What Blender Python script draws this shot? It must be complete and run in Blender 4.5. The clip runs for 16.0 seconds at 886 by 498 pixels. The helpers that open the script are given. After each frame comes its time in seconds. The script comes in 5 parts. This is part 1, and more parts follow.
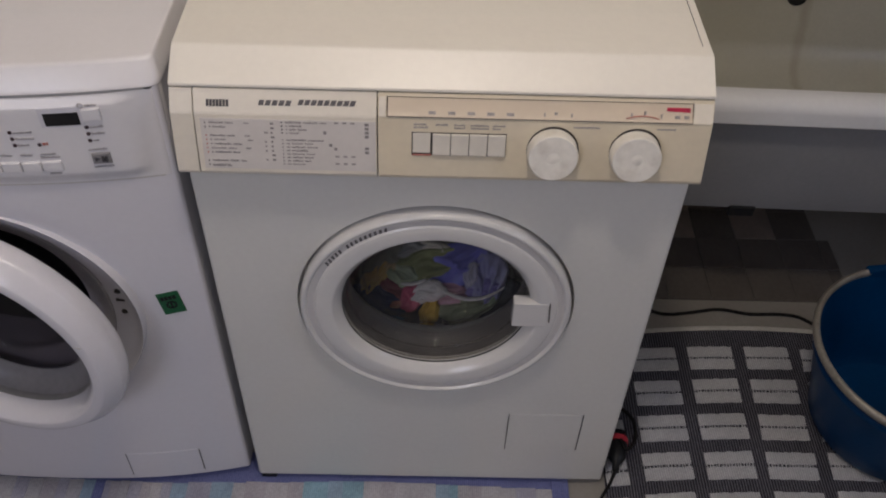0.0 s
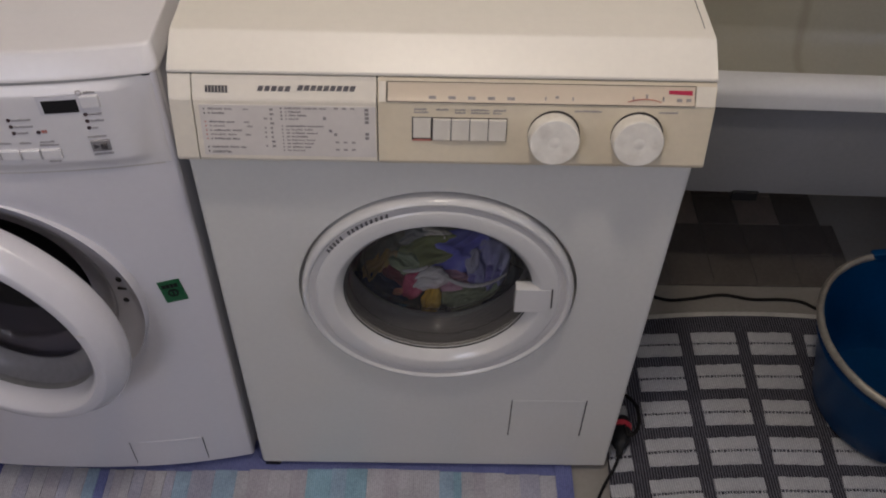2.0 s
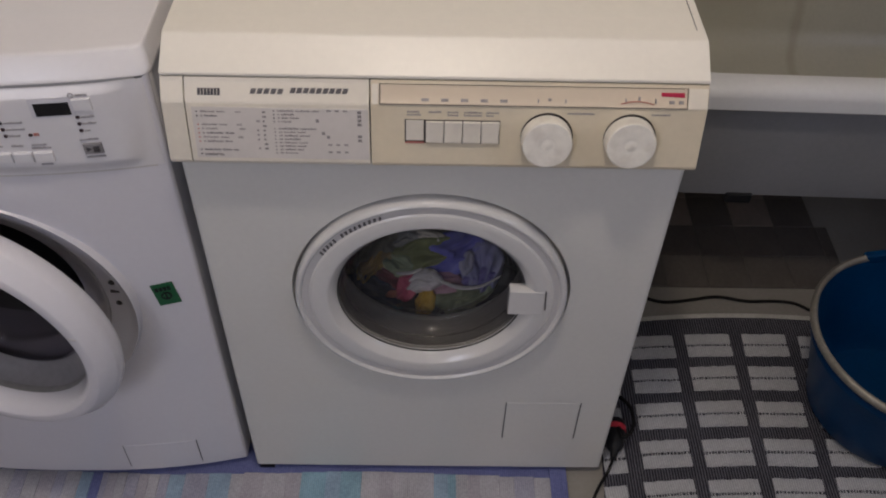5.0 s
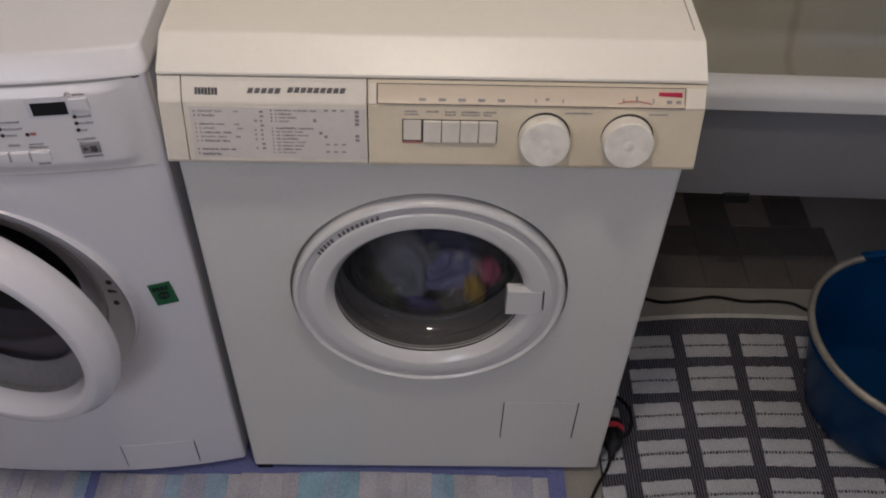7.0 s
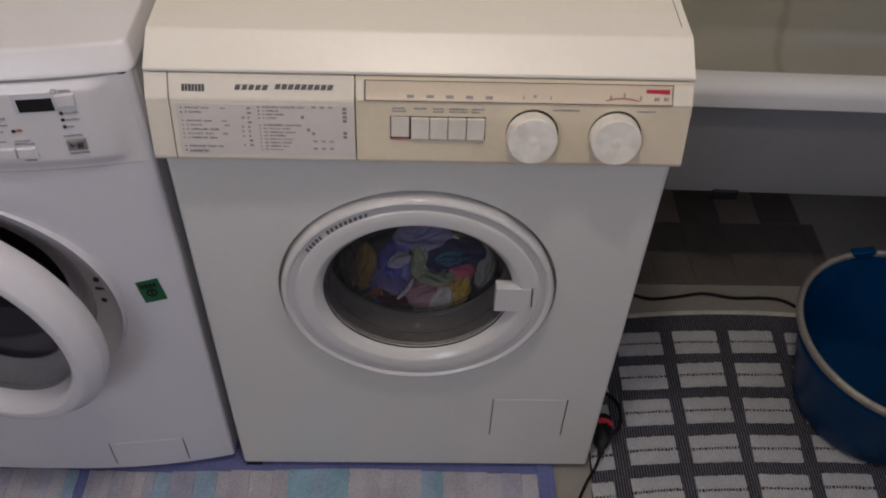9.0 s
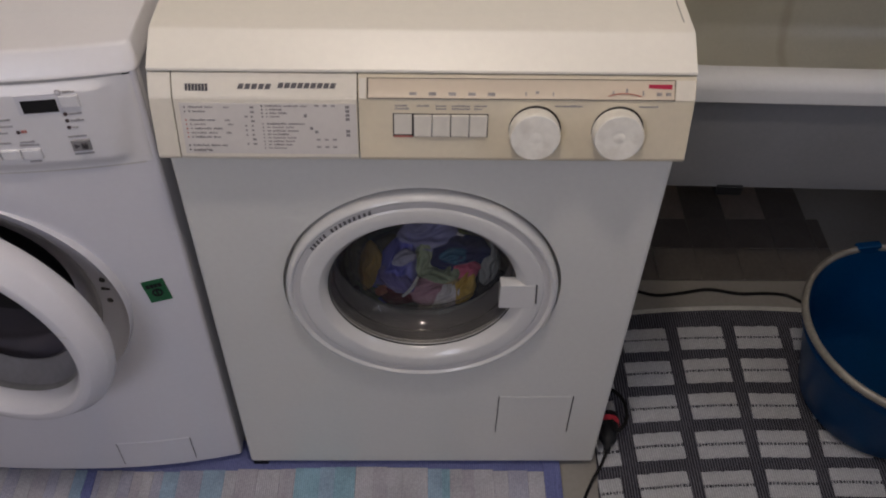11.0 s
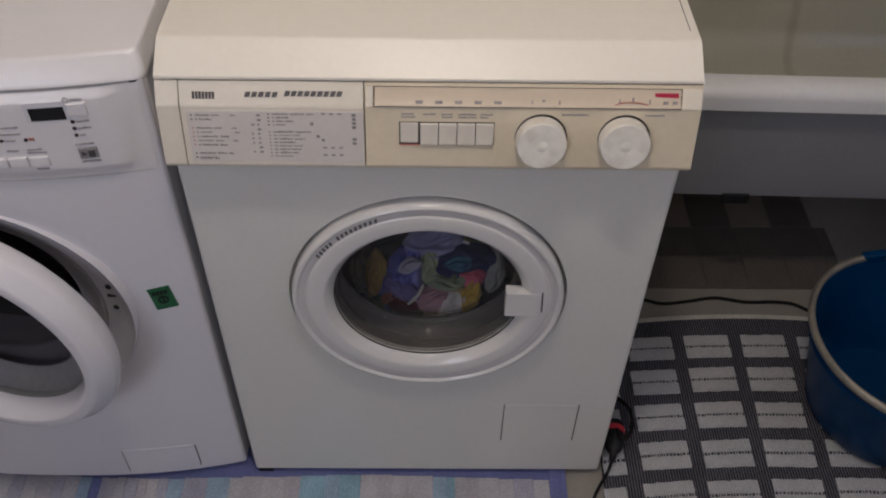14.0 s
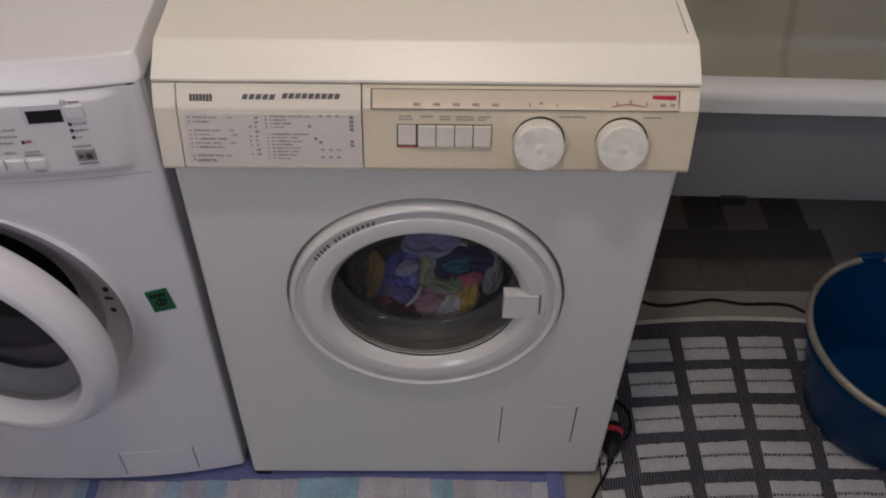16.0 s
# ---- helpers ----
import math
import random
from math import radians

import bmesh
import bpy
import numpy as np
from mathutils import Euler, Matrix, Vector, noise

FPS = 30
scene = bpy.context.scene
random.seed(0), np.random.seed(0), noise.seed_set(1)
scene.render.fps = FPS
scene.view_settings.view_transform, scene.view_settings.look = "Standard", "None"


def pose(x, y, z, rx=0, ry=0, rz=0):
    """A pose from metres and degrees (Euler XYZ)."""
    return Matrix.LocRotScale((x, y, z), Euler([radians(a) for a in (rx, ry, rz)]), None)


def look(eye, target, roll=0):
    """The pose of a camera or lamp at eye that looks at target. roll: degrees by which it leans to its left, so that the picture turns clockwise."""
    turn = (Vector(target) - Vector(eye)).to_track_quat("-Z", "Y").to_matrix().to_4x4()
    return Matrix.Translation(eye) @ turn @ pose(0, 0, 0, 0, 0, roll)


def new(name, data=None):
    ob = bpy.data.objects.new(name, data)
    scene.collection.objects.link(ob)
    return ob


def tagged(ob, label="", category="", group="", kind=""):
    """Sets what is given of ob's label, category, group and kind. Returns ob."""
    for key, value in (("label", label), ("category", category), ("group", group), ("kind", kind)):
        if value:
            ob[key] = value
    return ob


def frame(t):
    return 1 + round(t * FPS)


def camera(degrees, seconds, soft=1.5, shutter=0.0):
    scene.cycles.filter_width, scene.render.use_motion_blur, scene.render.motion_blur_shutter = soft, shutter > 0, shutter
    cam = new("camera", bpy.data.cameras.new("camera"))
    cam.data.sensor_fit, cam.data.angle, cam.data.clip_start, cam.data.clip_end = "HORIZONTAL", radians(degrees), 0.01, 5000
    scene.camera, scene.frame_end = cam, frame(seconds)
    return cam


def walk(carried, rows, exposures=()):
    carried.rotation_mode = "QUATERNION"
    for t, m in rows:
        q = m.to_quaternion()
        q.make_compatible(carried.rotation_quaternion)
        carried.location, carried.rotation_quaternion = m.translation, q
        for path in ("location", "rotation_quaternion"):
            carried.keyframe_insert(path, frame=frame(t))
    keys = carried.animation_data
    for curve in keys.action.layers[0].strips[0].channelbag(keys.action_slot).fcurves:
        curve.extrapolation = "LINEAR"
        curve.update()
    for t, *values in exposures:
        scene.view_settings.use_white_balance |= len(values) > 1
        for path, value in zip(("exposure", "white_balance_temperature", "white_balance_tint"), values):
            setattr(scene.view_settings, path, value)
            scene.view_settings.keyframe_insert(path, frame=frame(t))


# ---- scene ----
cam = camera(52.7, 16.0, soft=2.0, shutter=1.0)
PATH = [
    (0, (0.286, -0.796, 1.41), (0.317, 0.594, -0.028), 2.2),
    (0.5, (0.285, -0.797, 1.408), (0.315, 0.591, -0.032), 2.1),
    (1, (0.287, -0.797, 1.407), (0.315, 0.582, -0.042), 1.7),
    (1.5, (0.289, -0.796, 1.406), (0.313, 0.58, -0.045), 1.5),
    (2, (0.289, -0.796, 1.404), (0.312, 0.576, -0.05), 1.6),
    (2.5, (0.288, -0.796, 1.405), (0.314, 0.578, -0.049), 1.5),
    (3, (0.291, -0.795, 1.405), (0.317, 0.583, -0.044), 1.3),
    (3.5, (0.289, -0.795, 1.405), (0.315, 0.584, -0.043), 1.5),
    (4, (0.29, -0.796, 1.404), (0.317, 0.582, -0.045), 1.6),
    (6.5, (0.293, -0.795, 1.404), (0.332, 0.58, -0.047), 2.0),
    (7, (0.293, -0.796, 1.403), (0.329, 0.581, -0.047), 1.9),
    (7.5, (0.294, -0.796, 1.403), (0.33, 0.579, -0.049), 1.7),
    (8, (0.297, -0.797, 1.403), (0.334, 0.577, -0.05), 1.6),
    (8.5, (0.297, -0.797, 1.401), (0.34, 0.576, -0.053), 1.9),
    (9, (0.298, -0.796, 1.403), (0.351, 0.576, -0.051), 2.4),
    (11.5, (0.3, -0.8, 1.402), (0.339, 0.572, -0.053), 1.4),
    (12, (0.3, -0.797, 1.403), (0.341, 0.58, -0.047), 1.9),
    (12.5, (0.3, -0.797, 1.404), (0.34, 0.585, -0.041), 1.7),
    (13, (0.299, -0.796, 1.403), (0.33, 0.589, -0.039), 1.4),
    (13.5, (0.298, -0.798, 1.402), (0.326, 0.588, -0.04), 1.3),
    (14, (0.299, -0.798, 1.403), (0.328, 0.585, -0.042), 1.3),
    (14.5, (0.301, -0.799, 1.401), (0.334, 0.583, -0.044), 1.4),
    (15, (0.3, -0.797, 1.401), (0.338, 0.583, -0.046), 1.8),
    (15.5, (0.3, -0.799, 1.402), (0.343, 0.585, -0.041), 2.0),
    (16, (0.299, -0.798, 1.403), (0.333, 0.588, -0.038), 1.4),
]
walk(cam, [(t, look(eye, target, roll)) for t, eye, target, roll in PATH])

# world, lamp and window light
world = bpy.data.worlds.new("world")
scene.world = world
world.use_nodes = True
wn = world.node_tree
sky = wn.nodes.new("ShaderNodeTexSky")
sky.sky_type, sky.sun_disc = "NISHITA", False
sky.sun_elevation, sky.sun_rotation = radians(25), radians(120)
wn.links.new(sky.outputs[0], wn.nodes["Background"].inputs[0])
wn.nodes["Background"].inputs[1].default_value = 0.08
scene.view_settings.exposure = 0.0

lamp_data = bpy.data.lights.new("ceiling_bulb", "POINT")
lamp_data.energy, lamp_data.color, lamp_data.shadow_soft_size = 22.4, (1.0, 0.880, 0.770), 0.06
lamp_ob = new("ceiling_bulb", lamp_data)
lamp_ob.location = (0.28, -0.36, 2.12)

# daylight in two unseen window openings; south added as fill, east for blue sheen
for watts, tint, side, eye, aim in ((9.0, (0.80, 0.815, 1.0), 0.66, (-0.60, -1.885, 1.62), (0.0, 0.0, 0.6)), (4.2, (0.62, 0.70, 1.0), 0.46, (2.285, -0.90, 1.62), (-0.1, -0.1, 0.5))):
    win_data = bpy.data.lights.new("unseen_window_light", "AREA")
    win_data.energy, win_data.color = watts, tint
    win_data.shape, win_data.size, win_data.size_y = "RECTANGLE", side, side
    new("unseen_window_light", win_data).matrix_world = look(eye, aim)


# ---- materials ----
def rgb(c):
    return (c[0], c[1], c[2], 1.0)


def mat(name, col, rough=0.5, metal=0.0, var=0.06, scale=6.0, fine=120.0, bump=0.02, spec=0.5, stain=None, stain_amount=0.35, coat=0.0):
    """Procedural surface: broad mottling, fine grain, wear in the gloss and a little relief."""
    m = bpy.data.materials.new(name)
    m.use_nodes = True
    nt = m.node_tree
    N, L = nt.nodes, nt.links
    bsdf = N["Principled BSDF"]
    tc = N.new("ShaderNodeTexCoord")
    big = N.new("ShaderNodeTexNoise")
    big.inputs["Scale"].default_value, big.inputs["Detail"].default_value = scale, 5.0
    small = N.new("ShaderNodeTexNoise")
    small.inputs["Scale"].default_value, small.inputs["Detail"].default_value = fine, 3.0
    for n in (big, small):
        L.new(tc.outputs["Object"], n.inputs["Vector"])
    ramp = N.new("ShaderNodeMapRange")
    ramp.inputs["From Min"].default_value, ramp.inputs["From Max"].default_value = 0.3, 0.7
    ramp.inputs["To Min"].default_value, ramp.inputs["To Max"].default_value = 1.0 - var, 1.0 + var
    L.new(big.outputs["Fac"], ramp.inputs["Value"])
    ramp2 = N.new("ShaderNodeMapRange")
    ramp2.inputs["From Min"].default_value, ramp2.inputs["From Max"].default_value = 0.3, 0.7
    ramp2.inputs["To Min"].default_value, ramp2.inputs["To Max"].default_value = 1.0 - var * 0.7, 1.0 + var * 0.7
    L.new(small.outputs["Fac"], ramp2.inputs["Value"])
    mul = N.new("ShaderNodeMath")
    mul.operation = "MULTIPLY"
    L.new(ramp.outputs[0], mul.inputs[0])
    L.new(ramp2.outputs[0], mul.inputs[1])
    tint = N.new("ShaderNodeVectorMath")
    tint.operation = "SCALE"
    tint.inputs[0].default_value = col[:3]
    L.new(mul.outputs[0], tint.inputs["Scale"])
    out = tint.outputs[0]
    if stain:
        st = N.new("ShaderNodeTexNoise")
        st.inputs["Scale"].default_value, st.inputs["Detail"].default_value = scale * 0.6, 8.0
        L.new(tc.outputs["Object"], st.inputs["Vector"])
        sr = N.new("ShaderNodeMapRange")
        sr.inputs["From Min"].default_value, sr.inputs["From Max"].default_value = 0.48, 0.72
        sr.inputs["To Max"].default_value = stain_amount
        L.new(st.outputs["Fac"], sr.inputs["Value"])
        mx = N.new("ShaderNodeMix")
        mx.data_type = "RGBA"
        L.new(sr.outputs[0], mx.inputs[0])
        L.new(out, mx.inputs[6])
        mx.inputs[7].default_value = rgb(stain)
        out = mx.outputs[2]
    L.new(out, bsdf.inputs["Base Color"])
    rr = N.new("ShaderNodeMapRange")
    rr.inputs["To Min"].default_value, rr.inputs["To Max"].default_value = max(0.03, rough - 0.04), min(1.0, rough + 0.04)
    L.new(big.outputs["Fac"], rr.inputs["Value"])
    L.new(rr.outputs[0], bsdf.inputs["Roughness"])
    bsdf.inputs["Metallic"].default_value = metal
    bsdf.inputs["Specular IOR Level"].default_value = spec
    bsdf.inputs["Coat Weight"].default_value = coat
    if bump:
        b = N.new("ShaderNodeBump")
        b.inputs["Strength"].default_value, b.inputs["Distance"].default_value = bump, 0.004
        L.new(small.outputs["Fac"], b.inputs["Height"])
        L.new(b.outputs[0], bsdf.inputs["Normal"])
    return m


def glass_mat(name, tint, gloss_rough=0.03, gloss=0.010, film=0.0):
    """Thin clear glass: light passes with a tint, gloss follows Fresnel; film is the share of a dull film on it, put in
    as haze that lifts the darks.
    """
    m = bpy.data.materials.new(name)
    m.use_nodes = True
    nt = m.node_tree
    N, L = nt.nodes, nt.links
    N.remove(N["Principled BSDF"])
    tr, gl, lw, pw, fr, mx = (N.new(k) for k in ("ShaderNodeBsdfTransparent", "ShaderNodeBsdfGlossy", "ShaderNodeLayerWeight", "ShaderNodeMath", "ShaderNodeMapRange", "ShaderNodeMixShader"))
    tr.inputs[0].default_value = rgb(tint)
    gl.inputs["Roughness"].default_value = gloss_rough
    lw.inputs["Blend"].default_value = 0.5
    pw.operation = "POWER"
    pw.inputs[1].default_value = 5.0
    L.new(lw.outputs["Facing"], pw.inputs[0])
    L.new(pw.outputs[0], fr.inputs["Value"])
    fr.inputs["To Min"].default_value, fr.inputs["To Max"].default_value = gloss, 0.6
    L.new(fr.outputs[0], mx.inputs[0])
    L.new(tr.outputs[0], mx.inputs[1])
    L.new(gl.outputs[0], mx.inputs[2])
    out = mx.outputs[0]
    if film:
        df, patch, amount, dull = (N.new(k) for k in ("ShaderNodeBsdfDiffuse", "ShaderNodeTexNoise", "ShaderNodeMapRange", "ShaderNodeMixShader"))
        df.inputs[0].default_value = (0.80, 0.79, 0.78, 1.0)
        patch.inputs["Scale"].default_value, patch.inputs["Detail"].default_value = 30.0, 5.0
        amount.inputs["To Min"].default_value, amount.inputs["To Max"].default_value = film * 0.5, film * 1.5
        L.new(patch.outputs["Fac"], amount.inputs["Value"])
        L.new(amount.outputs[0], dull.inputs[0])
        L.new(out, dull.inputs[1])
        L.new(df.outputs[0], dull.inputs[2])
        out = dull.outputs[0]
    L.new(out, N["Material Output"].inputs["Surface"])
    return m


def weave_mat(name, col, col2, pitch, axis=0, rough=0.9, depth=0.5):
    """Ribbed woven cotton: threads of two tones across one axis, with uneven yarn."""
    m = bpy.data.materials.new(name)
    m.use_nodes = True
    nt = m.node_tree
    N, L = nt.nodes, nt.links
    bsdf = N["Principled BSDF"]
    tc = N.new("ShaderNodeTexCoord")
    wave = N.new("ShaderNodeTexWave")
    wave.bands_direction = "XYZ"[axis]
    wave.inputs["Scale"].default_value = 0.314 / pitch
    wave.inputs["Distortion"].default_value = 1.2
    wave.inputs["Detail"].default_value = 2.0
    wave.inputs["Detail Scale"].default_value = 3.0
    L.new(tc.outputs["Object"], wave.inputs["Vector"])
    nz = N.new("ShaderNodeTexNoise")
    nz.inputs["Scale"].default_value, nz.inputs["Detail"].default_value = 260.0, 4.0
    L.new(tc.outputs["Object"], nz.inputs["Vector"])
    nb = N.new("ShaderNodeTexNoise")
    nb.inputs["Scale"].default_value, nb.inputs["Detail"].default_value = 14.0, 4.0
    L.new(tc.outputs["Object"], nb.inputs["Vector"])
    mx = N.new("ShaderNodeMix")
    mx.data_type = "RGBA"
    mx.inputs[6].default_value, mx.inputs[7].default_value = rgb(col), rgb(col2)
    L.new(wave.outputs["Fac"], mx.inputs[0])
    add = N.new("ShaderNodeMath")
    add.operation = "ADD"
    L.new(nz.outputs["Fac"], add.inputs[0])
    L.new(nb.outputs["Fac"], add.inputs[1])
    mr = N.new("ShaderNodeMapRange")
    mr.inputs["From Min"].default_value, mr.inputs["From Max"].default_value = 0.6, 1.4
    mr.inputs["To Min"].default_value, mr.inputs["To Max"].default_value = 0.72, 1.25
    L.new(add.outputs[0], mr.inputs["Value"])
    sc = N.new("ShaderNodeVectorMath")
    sc.operation = "SCALE"
    L.new(mx.outputs[2], sc.inputs[0])
    L.new(mr.outputs[0], sc.inputs["Scale"])
    L.new(sc.outputs[0], bsdf.inputs["Base Color"])
    bsdf.inputs["Roughness"].default_value = rough
    bsdf.inputs["Specular IOR Level"].default_value = 0.15
    ad2 = N.new("ShaderNodeMath")
    ad2.operation = "ADD"
    L.new(wave.outputs["Fac"], ad2.inputs[0])
    L.new(nz.outputs["Fac"], ad2.inputs[1])
    b = N.new("ShaderNodeBump")
    b.inputs["Strength"].default_value, b.inputs["Distance"].default_value = depth, 0.002
    L.new(ad2.outputs[0], b.inputs["Height"])
    L.new(b.outputs[0], bsdf.inputs["Normal"])
    return m


ENAMEL_OLD = mat("aged_white_enamel", (0.66, 0.655, 0.63), 0.36, var=0.025, scale=4, bump=0.012, stain=(0.60, 0.55, 0.46), stain_amount=0.25)
LID_CREAM = mat("cream_lid_laminate", (0.76, 0.725, 0.655), 0.34, var=0.02, scale=3, bump=0.012)
PANEL_CREAM = mat("yellowed_panel_plastic", (0.66, 0.585, 0.45), 0.42, var=0.035, scale=9, bump=0.02, stain=(0.63, 0.53, 0.36), stain_amount=0.5)
PANEL_PALE = mat("pale_drawer_plastic", (0.70, 0.65, 0.56), 0.42, var=0.03, scale=9, bump=0.02)
CARD_SHADE = mat("shaded_programme_card", (0.60, 0.565, 0.535), 0.5, var=0.03, scale=20, bump=0.01)
DOOR_WHITE = mat("white_door_plastic", (0.645, 0.635, 0.625), 0.18, var=0.015, scale=7, bump=0.006)
BAND_GREY = mat("grey_door_band", (0.54, 0.525, 0.525), 0.4, var=0.03)
KNOB_WHITE = mat("ivory_knob_plastic", (0.76, 0.73, 0.67), 0.38, var=0.04, scale=90, bump=0.03, stain=(0.42, 0.37, 0.30), stain_amount=0.35)
BUTTON_GREY = mat("ivory_button_plastic", (0.66, 0.62, 0.55), 0.4, var=0.03, scale=40, bump=0.01)
NEW_WHITE = mat("glossy_white_enamel", (0.66, 0.65, 0.69), 0.20, var=0.015, scale=4, bump=0.006, coat=0.2)
NEW_PANEL = mat("white_panel_plastic", (0.70, 0.685, 0.70), 0.30, var=0.015, scale=8, bump=0.006)
SIDE_GREY = mat("grey_cabinet_side", (0.50, 0.48, 0.46), 0.5, var=0.05)
START_GREY = mat("grey_button_plastic", (0.24, 0.23, 0.235), 0.35, var=0.05)
PRINT_FAINT = mat("pale_grey_print", (0.38, 0.36, 0.37), 0.6, var=0.12, scale=300, bump=0)
DARK_GAP = mat("dark_seam", (0.035, 0.03, 0.028), 0.7, var=0.1)
PRINT_DARK = mat("dark_print", (0.06, 0.055, 0.06), 0.6, var=0.1, bump=0)
PRINT_GREY = mat("grey_print", (0.23, 0.21, 0.21), 0.6, var=0.2, scale=300, bump=0)
LETTER_GREY = mat("dark_grey_lettering", (0.10, 0.092, 0.095), 0.6, var=0.2, scale=300, bump=0)
PRINT_SOFT = mat("faint_grey_print", (0.30, 0.275, 0.27), 0.6, var=0.15, scale=300, bump=0)
PRINT_RED = mat("red_print", (0.45, 0.16, 0.13), 0.6, var=0.1, bump=0)
RED_MARK = mat("dark_red_mark", (0.46, 0.020, 0.065), 0.4, var=0.08)
RED_PLASTIC = mat("red_plastic", (0.62, 0.035, 0.06), 0.4, var=0.08)
WINDOW_FILM = mat("beige_indicator_window", (0.62, 0.53, 0.42), 0.18, var=0.02, scale=12, bump=0.01, coat=0.2)
RUBBER = mat("grey_door_rubber", (0.19, 0.185, 0.185), 0.42, var=0.12, scale=18, bump=0.05)
RUBBER_LIGHT = mat("pale_grey_door_rubber", (0.42, 0.41, 0.42), 0.45, var=0.1, scale=18, bump=0.05)
STEEL = mat("drum_steel", (0.28, 0.28, 0.28), 0.38, metal=1.0, var=0.1, scale=12)
TRIM_GREY = mat("grey_inner_trim", (0.19, 0.185, 0.20), 0.35, var=0.08, scale=18, bump=0.02)
BLACK = mat("black_plastic", (0.012, 0.012, 0.013), 0.42, var=0.15, spec=0.25)
CABLE_BLACK = mat("black_cable_rubber", (0.010, 0.009, 0.009), 0.7, var=0.15, spec=0.15)
LED_DARK = mat("unlit_indicator", (0.04, 0.02, 0.025), 0.35, var=0.1)
STICKER_GREEN = mat("green_sticker", (0.004, 0.095, 0.03), 0.45, var=0.1, scale=50)
BLUE_PLASTIC = mat("blue_bucket_plastic", (0.0005, 0.030, 0.096), 0.36, var=0.10, scale=7, bump=0.04, spec=0.15)
RIM_WORN = mat("worn_bucket_rim", (0.26, 0.235, 0.20), 0.40, metal=0.35, var=0.2, scale=22, bump=0.06, stain=(0.12, 0.10, 0.08), stain_amount=0.6)
# even grey, darker than the enamel of the rim
BATH_SIDE = mat("grey_bath_side", (0.22, 0.22, 0.23), 0.45, var=0.05, scale=4, bump=0.02)
BATH_LIP = mat("bath_enamel", (0.64, 0.64, 0.64), 0.30, var=0.03, scale=3, bump=0.01)
LINO = mat("grey_beige_lino", (0.245, 0.228, 0.206), 0.5, var=0.08, scale=5, bump=0.03, stain=(0.26, 0.24, 0.21), stain_amount=0.4)
TILE_LIGHT = mat("light_floor_tile", (0.20, 0.162, 0.138), 0.45, var=0.1, scale=18)
TILE_DARK = mat("dark_floor_tile", (0.095, 0.080, 0.070), 0.45, var=0.12, scale=18)
# mid brown stands in for the shade that fades out before the bath
TILE_SHADE = mat("shade_brown_floor_tile", (0.105, 0.092, 0.081), 0.5, var=0.14, scale=9, stain=(0.15, 0.135, 0.12), stain_amount=0.5)
WALL_PAINT = mat("pale_wall_paint", (0.50, 0.48, 0.44), 0.7, var=0.04, scale=2.5, bump=0.05)
CEIL_PAINT = mat("ceiling_paint", (0.75, 0.74, 0.71), 0.8, var=0.03, scale=2, bump=0.05)
BOWL_GLASS = glass_mat("door_bowl_glass", (0.92, 0.92, 0.91), 0.03, 0.008, 0.018)
PANE_GLASS = glass_mat("window_pane_glass", (0.95, 0.95, 0.95))
GLINT_GLASS = glass_mat("glint_bead_glass", (0.90, 0.90, 0.89), 0.05, 0.08)
# grey tint stands in for the dark gasket refracted in the thick side
BOWL_SIDE = glass_mat("thick_bowl_glass", (0.84, 0.83, 0.82), 0.05, 0.007, 0.014)
RUG_DARK = weave_mat("charcoal_rib_weave", (0.010, 0.0098, 0.014), (0.150, 0.147, 0.170), 0.0050, 0, depth=0.9)
RUG_WHITE = weave_mat("off_white_weave", (0.34, 0.34, 0.352), (0.475, 0.475, 0.482), 0.0042, 0, depth=0.5)
RUG_HEM = weave_mat("pale_rug_hem", (0.46, 0.44, 0.41), (0.56, 0.54, 0.51), 0.004, 0)


# ---- mesh helpers ----
def weigh_normals(me, limit):
    """Keeps broad faces flat up to their small rounded edges."""
    fn, fa = [p.normal.copy() for p in me.polygons], [p.area for p in me.polygons]
    at, near = [[] for _ in me.vertices], math.cos(radians(limit))
    for p in me.polygons:
        for v in p.vertices:
            at[v].append(p.index)
    out = [(0, 0, 0)] * len(me.loops)
    for p in me.polygons:
        for li in p.loop_indices:
            n = Vector((0, 0, 0))
            for f in at[me.loops[li].vertex_index]:
                if fn[f].dot(fn[p.index]) > near:
                    n += fn[f] * fa[f]
            out[li] = n.normalized() if n.length > 1e-14 else fn[p.index]
    me.normals_split_custom_set(out)


def finish(bm, name, smooth=None):
    bmesh.ops.recalc_face_normals(bm, faces=bm.faces)
    me = bpy.data.meshes.new(name)
    bm.to_mesh(me)
    bm.free()
    if smooth is not None:
        for p in me.polygons:
            p.use_smooth = True
        me.set_sharp_from_angle(angle=radians(smooth))
        if len(me.polygons) < 1500:
            weigh_normals(me, 50)
    return me


def part(name, bm, material, parent=None, label="", smooth=40):
    ob = new(name, finish(bm, name, smooth))
    ob.data.materials.append(material)
    ob.parent = parent
    return tagged(ob, label)


def thing(name, label, category, at=(0, 0, 0), group="", kind=""):
    ob = new(name)
    ob.location = at
    ob.empty_display_size = 0.05
    return tagged(ob, label, category, group, kind)


def box(x0, x1, y0, y1, z0, z1, bevel=0.0, seg=2, bm=None):
    bm = bm or bmesh.new()
    made = bmesh.ops.create_cube(bm, size=1.0)["verts"]
    for v in made:
        v.co = Vector((x0 + (v.co.x + 0.5) * (x1 - x0), y0 + (v.co.y + 0.5) * (y1 - y0), z0 + (v.co.z + 0.5) * (z1 - z0)))
    if bevel:
        edges = list({e for v in made for e in v.link_edges})
        bmesh.ops.bevel(bm, geom=edges, offset=bevel, segments=seg, affect="EDGES", profile=0.5)
    return bm


